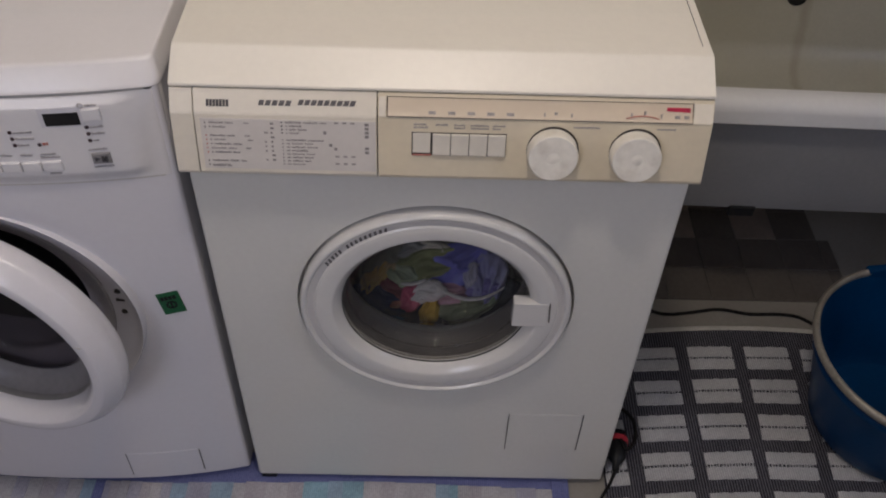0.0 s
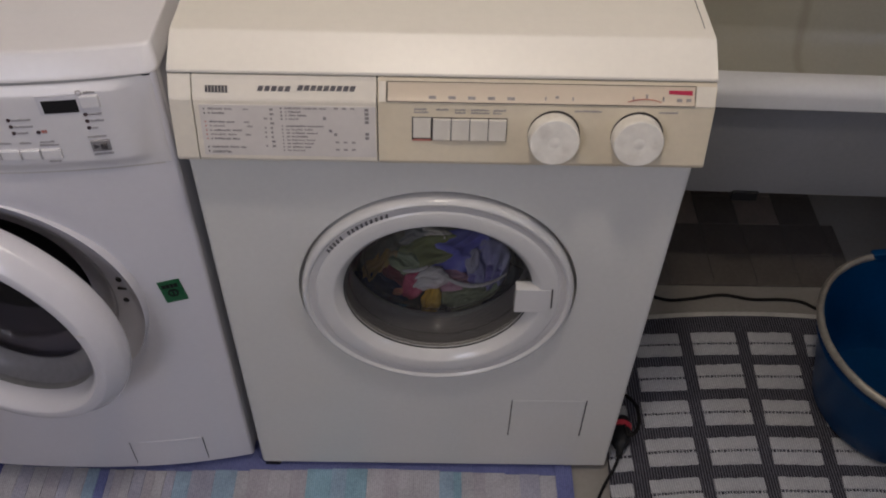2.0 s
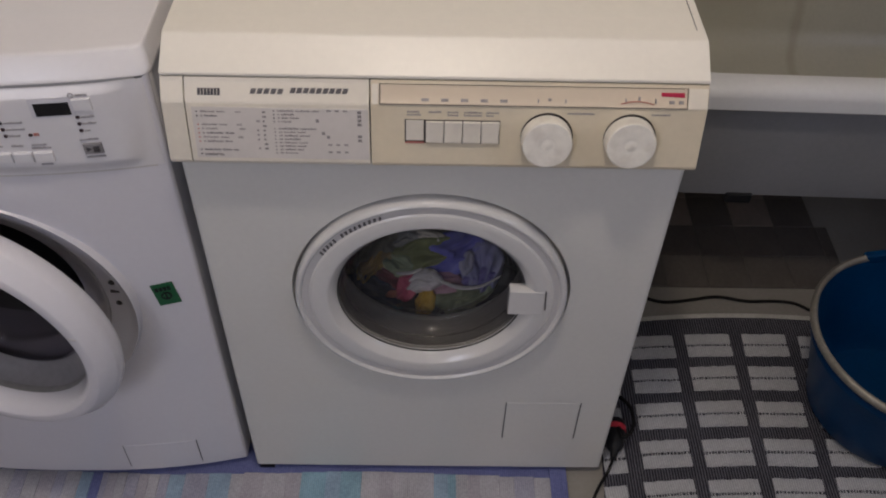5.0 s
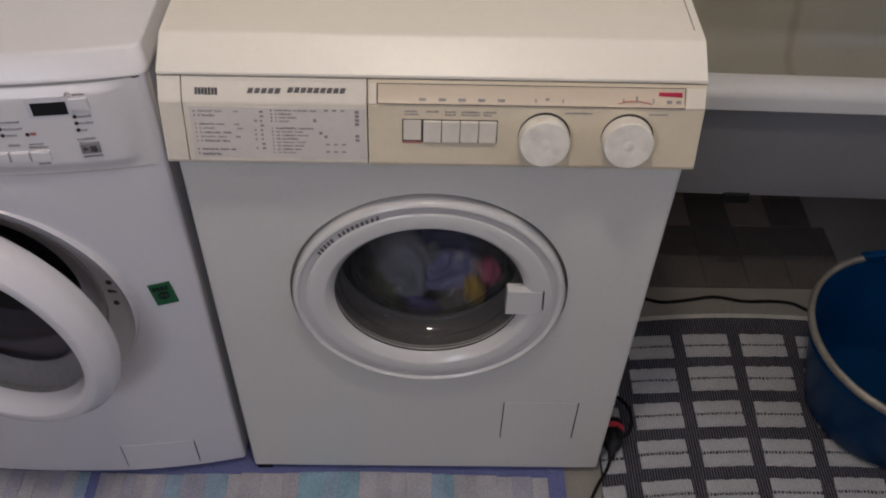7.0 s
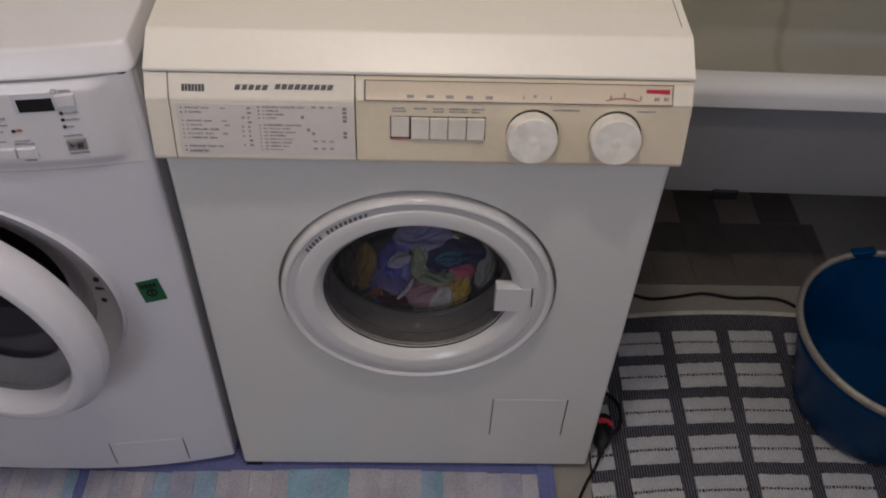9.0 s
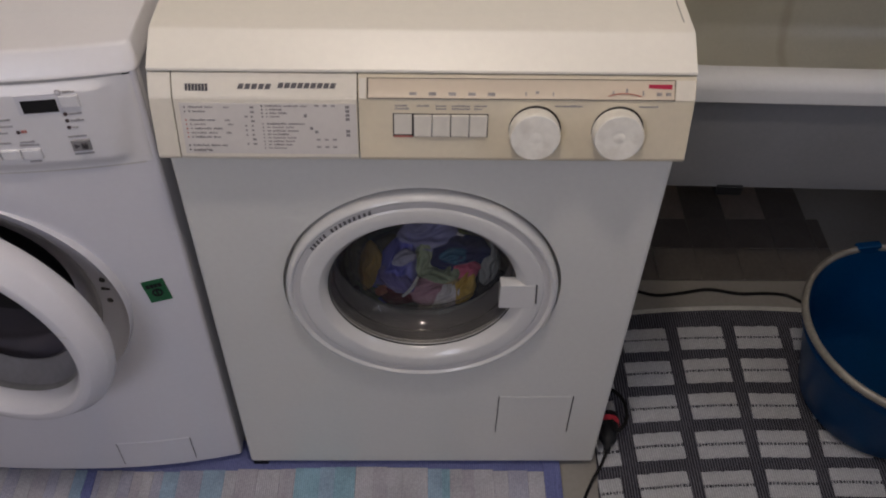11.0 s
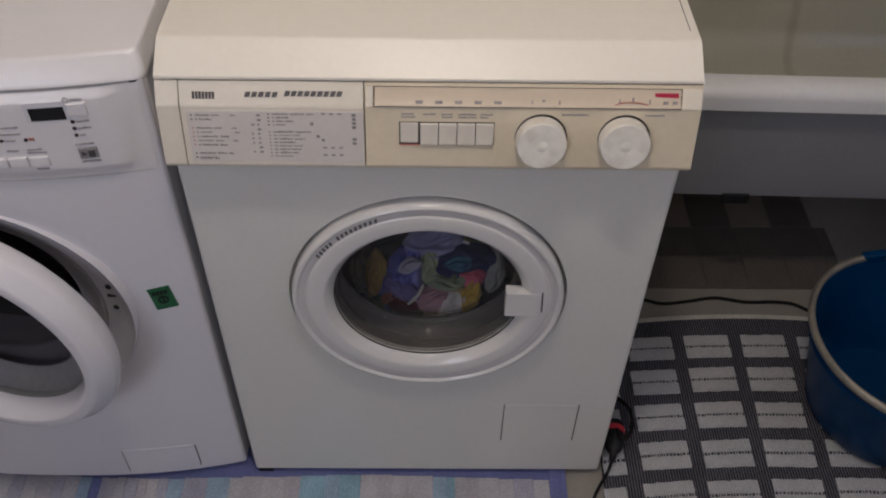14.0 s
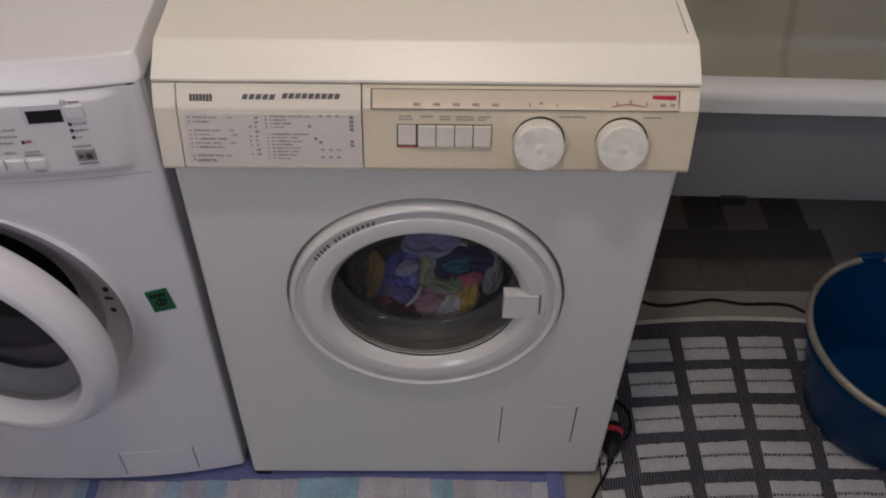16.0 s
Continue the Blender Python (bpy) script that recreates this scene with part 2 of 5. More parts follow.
def boxes(rows, bm=None):
    """Many small plain blocks in one mesh, in local space."""
    bm = bm or bmesh.new()
    for x0, x1, y0, y1, z0, z1 in rows:
        c = [bm.verts.new((x, y, z)) for x in (x0, x1) for y in (y0, y1) for z in (z0, z1)]
        for f in ((0, 1, 3, 2), (4, 6, 7, 5), (0, 4, 5, 1), (2, 3, 7, 6), (0, 2, 6, 4), (1, 5, 7, 3)):
            bm.faces.new([c[i] for i in f])
    return bm


def extrude_x(profile, x0, x1, bevel=0.0, bm=None):
    """A closed profile of (y, z) drawn out along x."""
    bm = bm or bmesh.new()
    a = [bm.verts.new((x0, y, z)) for y, z in profile]
    b = [bm.verts.new((x1, y, z)) for y, z in profile]
    n = len(profile)
    bm.faces.new(a)
    bm.faces.new(b[::-1])
    for i in range(n):
        bm.faces.new((a[i], b[i], b[(i + 1) % n], a[(i + 1) % n]))
    if bevel:
        bmesh.ops.bevel(bm, geom=list(bm.edges), offset=bevel, segments=2, affect="EDGES", profile=0.5)
    return bm


def lathe_y(profile, cx=0.0, cz=0.0, cy=0.0, n=72, close=False):
    """Turns (radius, y) about the y axis."""
    bm = bmesh.new()
    rings = []
    for r, y in profile:
        if r < 1e-6:
            rings.append([bm.verts.new((cx, cy + y, cz))])
        else:
            rings.append([bm.verts.new((cx + r * math.cos(a), cy + y, cz + r * math.sin(a))) for a in (2 * math.pi * i / n for i in range(n))])
    pairs = list(zip(rings, rings[1:])) + ([(rings[-1], rings[0])] if close else [])
    for p, q in pairs:
        for i in range(n):
            j = (i + 1) % n
            if len(p) == 1 and len(q) > 1:
                bm.faces.new((p[0], q[i], q[j]))
            elif len(q) == 1 and len(p) > 1:
                bm.faces.new((p[i], q[0], p[j]))
            elif len(p) > 1:
                bm.faces.new((p[i], q[i], q[j], p[j]))
    return bm


def lathe_z(profile, cx=0.0, cy=0.0, n=64, close=False):
    bm = lathe_y([(r, z) for r, z in profile], n=n, close=close)
    for v in bm.verts:
        v.co = Vector((cx + v.co.x, cy + v.co.z, v.co.y))
    return bm


def tube(points, radius, n=10, loops=8):
    """A round cable along a smooth path through the points."""
    pts = [Vector(p) for p in points]
    path = []
    for i in range(len(pts) - 1):
        p0, p1, p2, p3 = pts[max(i - 1, 0)], pts[i], pts[i + 1], pts[min(i + 2, len(pts) - 1)]
        for k in range(loops):
            t = k / loops
            path.append(0.5 * ((2 * p1) + (p2 - p0) * t + (2 * p0 - 5 * p1 + 4 * p2 - p3) * t * t + (3 * p1 - p0 - 3 * p2 + p3) * t ** 3))
    path.append(pts[-1])
    bm = bmesh.new()
    rings = []
    for i, p in enumerate(path):
        d = (path[min(i + 1, len(path) - 1)] - path[max(i - 1, 0)]).normalized()
        side = d.cross(Vector((0, 0, 1)))
        side = side.normalized() if side.length > 1e-3 else Vector((1, 0, 0))
        up = side.cross(d)
        rings.append([bm.verts.new(p + radius * (math.cos(a) * side + math.sin(a) * up)) for a in (2 * math.pi * k / n for k in range(n))])
    for p, q in zip(rings, rings[1:]):
        for i in range(n):
            bm.faces.new((p[i], p[(i + 1) % n], q[(i + 1) % n], q[i]))
    bm.faces.new(rings[0])
    bm.faces.new(rings[-1][::-1])
    return bm


def plate_with_hole(x0, x1, z0, z1, cx, cz, r, depth_at, rings=8, n=96, lip=0.02):
    """A front sheet with a round opening; depth_at(x, z) is its y. The opening's edge turns inwards by lip."""
    corner = [math.atan2(z - cz, x - cx) % (2 * math.pi) for x in (x0, x1) for z in (z0, z1)]
    angles = sorted([2 * math.pi * i / n for i in range(n)] + corner)
    bm = bmesh.new()
    loops = []
    for k in range(rings + 1):
        f = k / rings
        loop = []
        for a in angles:
            c, s = math.cos(a), math.sin(a)
            far = min(((x1 if c > 0 else x0) - cx) / c if abs(c) > 1e-9 else 1e9, ((z1 if s > 0 else z0) - cz) / s if abs(s) > 1e-9 else 1e9)
            d = r + (far - r) * f
            x, z = cx + d * c, cz + d * s
            loop.append(bm.verts.new((x, depth_at(x, z), z)))
        loops.append(loop)
    inner = [bm.verts.new((v.co.x, v.co.y + lip, v.co.z)) for v in loops[0]]
    loops.insert(0, inner)
    m = len(angles)
    for p, q in zip(loops, loops[1:]):
        for i in range(m):
            bm.faces.new((p[i], p[(i + 1) % m], q[(i + 1) % m], q[i]))
    return bm


class Slope:
    """A flat strip of a control panel: x along it, s up its slope, h out of it."""

    def __init__(self, low, high):
        self.o = Vector((0, *low))
        self.u = (Vector((0, *high)) - self.o).normalized()
        self.n = Vector((0, -self.u.z, self.u.y))

    def at(self, x, s, h=0.0):
        return Vector((x, 0, 0)) + self.o + s * self.u + h * self.n

    def matrix(self, x, s, h=0.0):
        """Local x along the strip, y up the slope, z out of it."""
        m = Matrix((Vector((1, 0, 0)), self.u, self.n)).transposed().to_4x4()
        m.translation = self.at(x, s, h)
        return m

    def place(self, bm):
        bmesh.ops.transform(bm, matrix=self.matrix(0, 0, 0), verts=bm.verts)
        return bm


def print_line(x, s, words, height, gap, h0=0.0, h1=0.0003, rng=None):
    """A line of unreadable print: a row of short blocks, as rows for boxes()."""
    rows = []
    for w in words:
        done = 0.0
        while done < w - 1e-6:
            step = min(height * rng.uniform(0.5, 0.8), w - done)
            top = height * rng.choice((0.72, 0.72, 1.0))
            rows.append((x + done, x + done + step * 0.84, s, s + top, h0, h1))
            done += step
        x += w + gap
    return rows


# ---- room ----
def slab(name, x0, x1, y0, y1, z0, z1, material, label, category):
    ob = part(name, box(x0, x1, y0, y1, z0, z1), material, None, label, None)
    return tagged(ob, label, category, kind="structure")


RX0, RX1, RY0, RY1, RZ = -1.30, 2.30, -1.90, 1.16, 2.45
slab("floor", RX0, RX1, RY0, RY1, -0.10, 0.0, LINO, "worn grey-beige linoleum bathroom floor", "floor")
slab("ceiling", RX0, RX1, RY0, RY1, RZ, RZ + 0.1, CEIL_PAINT, "plain white painted ceiling", "ceiling")
slab("wall_north", RX0, RX1, RY1, RY1 + 0.12, -0.1, RZ + 0.1, WALL_PAINT, "pale painted wall behind the bath", "wall")


def window(name, mid, side, z0):
    """A square window in a south wall that lies at y = 0; returns the frame's Empty."""
    win = thing(name, "small white framed window, added out of view, with daylight behind", "window", kind="structure")
    x0, x1, z1 = mid - side / 2, mid + side / 2, z0 + side
    fr = bmesh.new()
    for a in ((x0, x0 + 0.04, z0, z1), (x1 - 0.04, x1, z0, z1), (x0 + 0.04, x1 - 0.04, z0, z0 + 0.04), (x0 + 0.04, x1 - 0.04, z1 - 0.04, z1)):
        box(a[0], a[1], -0.12, -0.07, a[2], a[3], 0.004, bm=fr)
    part("window_frame", fr, KNOB_WHITE, win)
    pane = part("pane", box(x0 + 0.04, x1 - 0.04, -0.100, -0.094, z0 + 0.04, z1 - 0.04), PANE_GLASS, win, "clear window pane", None)
    pane.visible_shadow = False
    return win


def pierced_wall(name, a0, a1, mid, side, z0):
    """A wall along x, its inner face at y = 0, with a square opening through it."""
    bm = bmesh.new()
    x0, x1, z1 = mid - side / 2, mid + side / 2, z0 + side
    for a in ((a0, x0, -0.1, RZ + 0.1), (x1, a1, -0.1, RZ + 0.1), (x0, x1, -0.1, z0), (x0, x1, z1, RZ + 0.1)):
        box(a[0], a[1], -0.12, 0.0, a[2], a[3], bm=bm)
    return tagged(part(name, bm, WALL_PAINT, None, "", None), "plain pale painted wall with an opening for an added window", "wall", kind="structure")


# neither window is seen; both are added to hold the daylight lamps
for ob in (pierced_wall("wall_south", RX0, RX1, -0.60, 0.72, 1.26), window("added_window_south", -0.60, 0.72, 1.26)):
    ob.matrix_world = pose(0, RY0, 0)
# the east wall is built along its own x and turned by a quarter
for ob in (pierced_wall("wall_east", RY0, RY1, -0.90, 0.52, 1.36), window("added_window_east", -0.90, 0.52, 1.36)):
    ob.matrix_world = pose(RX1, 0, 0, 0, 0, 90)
slab("wall_west", RX0 - 0.12, RX0, RY0, RY1, -0.1, RZ + 0.1, WALL_PAINT, "plain pale painted wall", "wall")


# ---- older washing machine ----
LOWER = Slope((-0.024, 0.7315), (-0.0083, 0.8015))
UPPER = Slope((-0.0083, 0.8015), (0.0050, 0.8205))
DOOR_X, DOOR_Z = 0.297, 0.473


def cabinet_shell(x0, x1, depth, z0, z1, r, yf):
    """Side, back and rounded front corners of a cabinet, open in front, with a bottom."""
    plan = []
    for i in range(7):
        a = math.pi / 2 * i / 6
        plan.append((x0 + r - r * math.sin(a), yf + r - r * math.cos(a)))
    plan += [(x0, depth), (x1, depth)]
    for i in range(7):
        a = math.pi / 2 * (1 - i / 6)
        plan.append((x1 - r + r * math.sin(a), yf + r - r * math.cos(a)))
    bm = bmesh.new()
    lo = [bm.verts.new((x, y, z0)) for x, y in plan]
    hi = [bm.verts.new((x, y, z1)) for x, y in plan]
    for i in range(len(plan) - 1):
        bm.faces.new((lo[i], lo[i + 1], hi[i + 1], hi[i]))
    bm.faces.new(lo)
    return bm


def old_machine():
    m = thing("washing_machine", "aged cream-white front-loading washing machine with slanted control panel", "washing machine", (0.0, 0.0, 0.0))
    # cabinet
    bm = plate_with_hole(0.006, 0.589, 0.018, 0.724, DOOR_X, DOOR_Z, 0.1890, lambda x, z: 0.0, rings=3, lip=0.013)
    part("front_panel", bm, ENAMEL_OLD, m)
    part("cabinet_shell", cabinet_shell(0.0, 0.595, 0.56, 0.018, 0.7232, 0.006, 0.0), ENAMEL_OLD, m)
    part("cabinet_top_frame", cabinet_shell(0.0, 0.595, 0.56, 0.7232, 0.8255, 0.003, 0.0125), ENAMEL_OLD, m)
    # dark strip fills the gap below the cabinet in place of its shade
    part("plinth_shade", box(0.012, 0.583, 0.012, 0.03, 0.004, 0.018), DARK_GAP, m, "dark strip in place of the shade under the cabinet", None)
    part("levelling_foot", box(0.004, 0.030, 0.001, 0.022, 0.0036, 0.0175, 0.002), BLACK, m, "black levelling foot")
    for x in (0.03, 0.565):
        for y in (0.045, 0.52):
            part("foot", lathe_z([(0, 0), (0.016, 0), (0.018, 0.003), (0.016, 0.014), (0.007, 0.015), (0.007, 0.02), (0, 0.02)], x, y, 20), BLACK, m, "black rubber foot")
    # lid
    prof = [(0.0075, 0.8250), (0.0055, 0.8265), (0.0060, 0.8300), (0.0445, 0.8535), (0.0462, 0.8543), (0.0485, 0.8548), (0.57, 0.8548), (0.572, 0.852), (0.572, 0.8250)]
    part("lid", extrude_x(prof, -0.002, 0.597, 0.0008), LID_CREAM, m, "cream laminate lid with a sloping front edge")
    part("lid_seam", box(0.5872, 0.5880, 0.066, 0.25, 0.8543, 0.8551), DARK_GAP, m, "thin dark seam", None)
    part("lid_gap", box(0.004, 0.591, 0.0085, 0.03, 0.8215, 0.8256), DARK_GAP, m, "", None)
    # control panel in its three fronts
    def front(x0, x1, y_back=0.018):
        p = [(y_back, 0.7235), (-0.015, 0.7235), (-0.0205, 0.7250), (-0.0235, 0.7285), (-0.0240, 0.7320), (-0.0087, 0.8000), (-0.0073, 0.8028), (0.0045, 0.8200), (0.0062, 0.8240), (y_back, 0.8240)]
        return extrude_x(p, x0, x1, 0.0007)
    part("panel_end", front(-0.002, 0.0228), PANEL_PALE, m, "cream panel end piece")
    part("control_panel", front(0.2262, 0.597), PANEL_CREAM, m, "yellowed cream control panel")
    drawer = part("detergent_drawer", front(0.0240, 0.2248), PANEL_PALE, m, "cream detergent drawer front")
    part("panel_backing", box(0.004, 0.59, 0.0, 0.03, 0.727, 0.80), DARK_GAP, m, "", None)
    rng = random.Random(5)
    # the drawer's printed card; its grey stands in for the lower front's shading
    part("programme_card", LOWER.place(box(0.0300, 0.2238, 0.0040, 0.0660, 0.0, 0.0009, 0.0003, 1)), CARD_SHADE, drawer, "printed programme card, its grey put in for the shading of the lower front")
    grey, soft, dark, red = [], [], [], []
    h0, h1 = 0.0009, 0.0011
    dy = 0.0052
    for i, (ind, words, tail) in enumerate(((0, (0.016, 0.009), 1), (0, (0.002, 0.014), 0), (None,) * 3, (0, (0.017, 0.009), 1), (0, (0.002, 0.013), 1), (0, (0.002, 0.019, 0.010), 0), (0, (0.017, 0.010), 1), (0, (0.002, 0.018, 0.008), 0), (None,) * 3, (0, (0.018, 0.010, 0.006), 0), (0, (0.002, 0.015), 0))):
        s = 0.0600 - i * dy
        if words is None:
            continue
        (dark if i < 2 or i > 8 else red).append((0.0345, 0.0362, s, s + 0.0018, h0, h1))
        (grey if i % 2 else soft).extend(print_line(0.0395, s, words, 0.0024, 0.002, h0, h1, rng))
        if tail:
            soft.extend(print_line(0.078 + 0.003 * (i % 3), s, (0.006,), 0.0024, 0.002, h0, h1, rng))
    grey.extend(print_line(0.0390, 0.0068, (0.014, 0.005), 0.0028, 0.0025, h0, h1, rng))
    for i, (words, x) in enumerate((((0.018, 0.016, 0.008), 0), ((0.002, 0.014), 0), ((0.002, 0.008, 0.010), 0), ((0.002, 0.011), 0), (None, 0), ((0.022, 0.018), 0), ((0.004, 0.013, 0.009), 0), ((0.004, 0.015, 0.012), 0), ((0.004, 0.018), 0), ((0.004, 0.014, 0.010), 0), ((0.004, 0.012, 0.010), 0), ((0.004, 0.012, 0.007), 0), ((0.004, 0.014), 0))):
        s = 0.0620 - i * 0.0043
        if words is None:
            continue
        (dark if i < 4 else soft).append((0.1190, 0.1207, s, s + 0.0017, h0, h1))
        (grey if i % 3 else soft).extend(print_line(0.1240, s, words, 0.0023, 0.0018, h0, h1, rng))
    for x in (0.1000, 0.1070):
        for k in range(9):
            if rng.random() < 0.75:
                w = rng.choice((0.0022, 0.004))
                (soft if x < 0.104 else grey).append((x, x + w, 0.060 - k * 0.0056, 0.0624 - k * 0.0056, h0, h1))
    for x in (0.178, 0.187, 0.196):
        for k in (0, 9, 11):
            soft.append((x, x + 0.0045, 0.0625 - k * 0.0046, 0.0648 - k * 0.0046, h0, h1))
    for k in (0, 1, 2, 3, 6, 7):
        grey.append((0.2115, 0.2160, 0.0605 - k * 0.0049, 0.0640 - k * 0.0049, h0, h1))
    grey.extend([(0.1655, 0.1690, 0.0495, 0.0535, h0, h1), (0.1715, 0.1750, 0.0345, 0.0380, h0, h1), (0.1770, 0.1805, 0.0300, 0.0335, h0, h1)])
    for rows, mt in ((grey, PRINT_GREY), (soft, PRINT_SOFT), (dark, PRINT_DARK), (red, PRINT_RED)):
        tagged(part("print", LOWER.place(boxes(rows)), mt, drawer, "lines of small print too fine to read", None), kind="stuff")
    # dark and grey bars in the place of the maker's mark and the model name
    marks = []
    for k in range(7):
        marks.append((0.0382 + k * 0.0036, 0.0410 + k * 0.0036, 0.0075, 0.0152, 0.0002, 0.0006))
    tagged(part("maker_mark", UPPER.place(boxes(marks)), PRINT_DARK, drawer, "row of dark bars as maker's mark", None), kind="stuff")
    def slant(bm, lean):
        for v in bm.verts:
            v.co.x += lean * (v.co.y - 0.012)
        return bm
    bars = []
    for x0, pitch, n, s0 in ((0.0955, 0.0074, 5, 0.0098), (0.1385, 0.0071, 9, 0.0110)):
        for k in range(n):
            bars.append((x0 + k * pitch, x0 + k * pitch + 0.0056, s0, s0 + 0.0058, 0.0002, 0.0006))
    tagged(part("model_name", UPPER.place(slant(boxes(bars), 0.35)), LETTER_GREY, drawer, "slanted grey bars as model name", None), kind="stuff")
    # indicator window
    part("window_seam", UPPER.place(box(0.2358, 0.5744, 0.0004, 0.0232, 0.0, 0.0005)), DARK_GAP, m, "", None)
    film = bmesh.new()
    prof = [(0.0012, 0.0), (0.0012, 0.0030), (0.0018, 0.0034), (0.0034, 0.0034), (0.0046, 0.0026), (0.0110, 0.0012), (0.0200, 0.0012), (0.0212, 0.0020), (0.0222, 0.0020), (0.0226, 0.0)]
    ends = [[film.verts.new((x, a, h)) for a, h in prof] for x in (0.2372, 0.5732)]
    film.faces.new(ends[0])
    film.faces.new(ends[1][::-1])
    for k in range(len(prof)):
        film.faces.new((ends[0][k], ends[1][k], ends[1][(k + 1) % len(prof)], ends[0][(k + 1) % len(prof)]))
    for x0, x1 in ((0.2275, 0.2352), (0.5750, 0.5962)):
        part("window_end", UPPER.place(box(x0, x1, 0.0004, 0.0228, 0.0, 0.0012, 0.0004, 1)), PANEL_PALE, m, "pale cream end piece of the window")
    def red_wedge():
        """A flat mark that tapers towards one end."""
        w = box(0.5445, 0.5705, 0.0130, 0.0182, 0.0013, 0.0018, 0.0002, 1)
        for v in w.verts:
            if v.co.x < 0.55 and v.co.y < 0.0150:
                v.co.y += 0.0012
        return w
    win = part("indicator_window", UPPER.place(film), WINDOW_FILM, m, "glossy beige indicator window strip")
    part("red_indicator", UPPER.place(red_wedge()), RED_MARK, win, "dark red programme indicator mark")
    ticks = [(0.282 + k * 0.0215, 0.290 + k * 0.0215, 0.0046, 0.0080, 0.0010, 0.0034) for k in range(5)]
    ticks += [(0.409, 0.4105, 0.0050, 0.0090, 0.0010, 0.0034), (0.4205, 0.4240, 0.0072, 0.0100, 0.0010, 0.0034), (0.4390, 0.4405, 0.0050, 0.0090, 0.0010, 0.0034), (0.505, 0.5065, 0.006, 0.011, 0.0010, 0.0034), (0.5195, 0.5215, 0.009, 0.0135, 0.0010, 0.0034), (0.538, 0.5395, 0.006, 0.011, 0.0010, 0.0034), (0.5535, 0.5590, 0.006, 0.0095, 0.0010, 0.0034), (0.564, 0.569, 0.006, 0.0095, 0.0010, 0.0034)]
    tagged(part("scale_print", UPPER.place(boxes(ticks)), PRINT_SOFT, win, "small scale marks", None), kind="stuff")
    arc = []
    for k in range(14):
        x = 0.500 + k * 0.0026
        arc.append((x, x + 0.0028, 0.0045 + 0.0032 * (1 - ((k - 6.5) / 7) ** 2), 0.0055 + 0.0032 * (1 - ((k - 6.5) / 7) ** 2), 0.0010, 0.0036))
    part("scale_arc", UPPER.place(boxes(arc)), PRINT_RED, win, "thin red scale arc", None)
    # push buttons
    part("button_well", LOWER.place(box(0.2637, 0.3695, 0.0268, 0.0550, 0.0, 0.0006)), DARK_GAP, m, "", None)
    part("button", LOWER.place(box(0.2650, 0.2848, 0.0300, 0.0545, 0.0006, 0.0016, 0.0004)), BUTTON_GREY, m, "pressed-in ivory push button")
    part("button_mark", LOWER.place(box(0.2645, 0.2855, 0.0262, 0.0282, 0.0006, 0.0012)), PRINT_RED, m, "red line under the pressed button", None)
    for k in range(4):
        x = 0.2866 + k * 0.0206
        b = box(x + 0.0005, x + 0.0203, 0.0282, 0.0543, 0.0006, 0.0040, 0.0010, 3)
        top = [f for f in b.faces if f.normal.z > 0.99 and f.calc_area() > 1e-4]
        bmesh.ops.inset_region(b, faces=top, thickness=0.0045)
        bmesh.ops.inset_region(b, faces=top, thickness=0.0020, depth=-0.0009)
        part("button", LOWER.place(b), BUTTON_GREY, m, "raised ivory push button with a dished face")
    rows = []
    for x, ws in ((0.266, ((0.014,), (0.016,))), (0.290, ((0.014,),)), (0.311, ((0.012,), (0.012,))), (0.329, ((0.020,), (0.020,))), (0.3535, ((0.014,), (0.009,)))):
        for k, w in enumerate(ws):
            rows.extend(print_line(x, 0.0632 - k * 0.0035, w, 0.0024, 0.002, 0.0002, 0.0004, rng))
    rows.extend(print_line(0.4430, 0.0640, (0.030,), 0.0024, 0.002, 0.0002, 0.0004, rng))
    rows.extend(print_line(0.5360, 0.0640, (0.021,), 0.0024, 0.002, 0.0002, 0.0004, rng))
    tagged(part("panel_print", LOWER.place(boxes(rows)), PRINT_SOFT, m, "small control labels too fine to read", None), kind="stuff")
    # knobs
    for x in (0.4215, 0.5145):
        # dark disc, shifted up and right, drawn as the shadow round the knob
        bm = lathe_z([(0, 0), (0.0293, 0), (0.0293, 0.0007), (0, 0.0007)], n=48)
        bmesh.ops.transform(bm, matrix=LOWER.matrix(x + 0.0006, 0.0362, 0.0001), verts=bm.verts)
        part("knob_shadow", bm, DARK_GAP, m, "dark disc set behind the knob as its shadow")
        bm = lathe_z([(0.0280, 0.0007), (0.0285, 0.0020), (0.0278, 0.0165), (0.0276, 0.0182), (0.0271, 0.0190), (0.0262, 0.0193), (0.0200, 0.0191), (0.0110, 0.0188), (0.0088, 0.0184), (0.0070, 0.0182), (0.0056, 0.0184), (0.0036, 0.0189), (0.0015, 0.0191), (0, 0.0191)], n=64)
        for v in bm.verts:
            r = math.hypot(v.co.x, v.co.y)
            if r > 0.028 and 0.0015 < v.co.z < 0.016:
                a = math.atan2(v.co.y, v.co.x)
                k = 1 + 0.006 * math.cos(32 * a)
                v.co.x, v.co.y = v.co.x * k, v.co.y * k
        bmesh.ops.transform(bm, matrix=LOWER.matrix(x, 0.0350, 0.0001), verts=bm.verts)
        part("knob", bm, KNOB_WHITE, m, "round ivory rotary knob")
    # filter flap
    for a in ((0.4178, 0.4191, 0.113, 0.2155), (0.5359, 0.5374, 0.113, 0.2155)):
        part("flap_seam", box(a[0], a[1], -0.0008, 0.0, a[2], a[3]), DARK_GAP, m, "dark flap seam", None)
    part("filter_flap", box(0.4194, 0.5356, -0.0007, 0.0, 0.1120, 0.2146, 0.0003), ENAMEL_OLD, m, "flush filter flap")
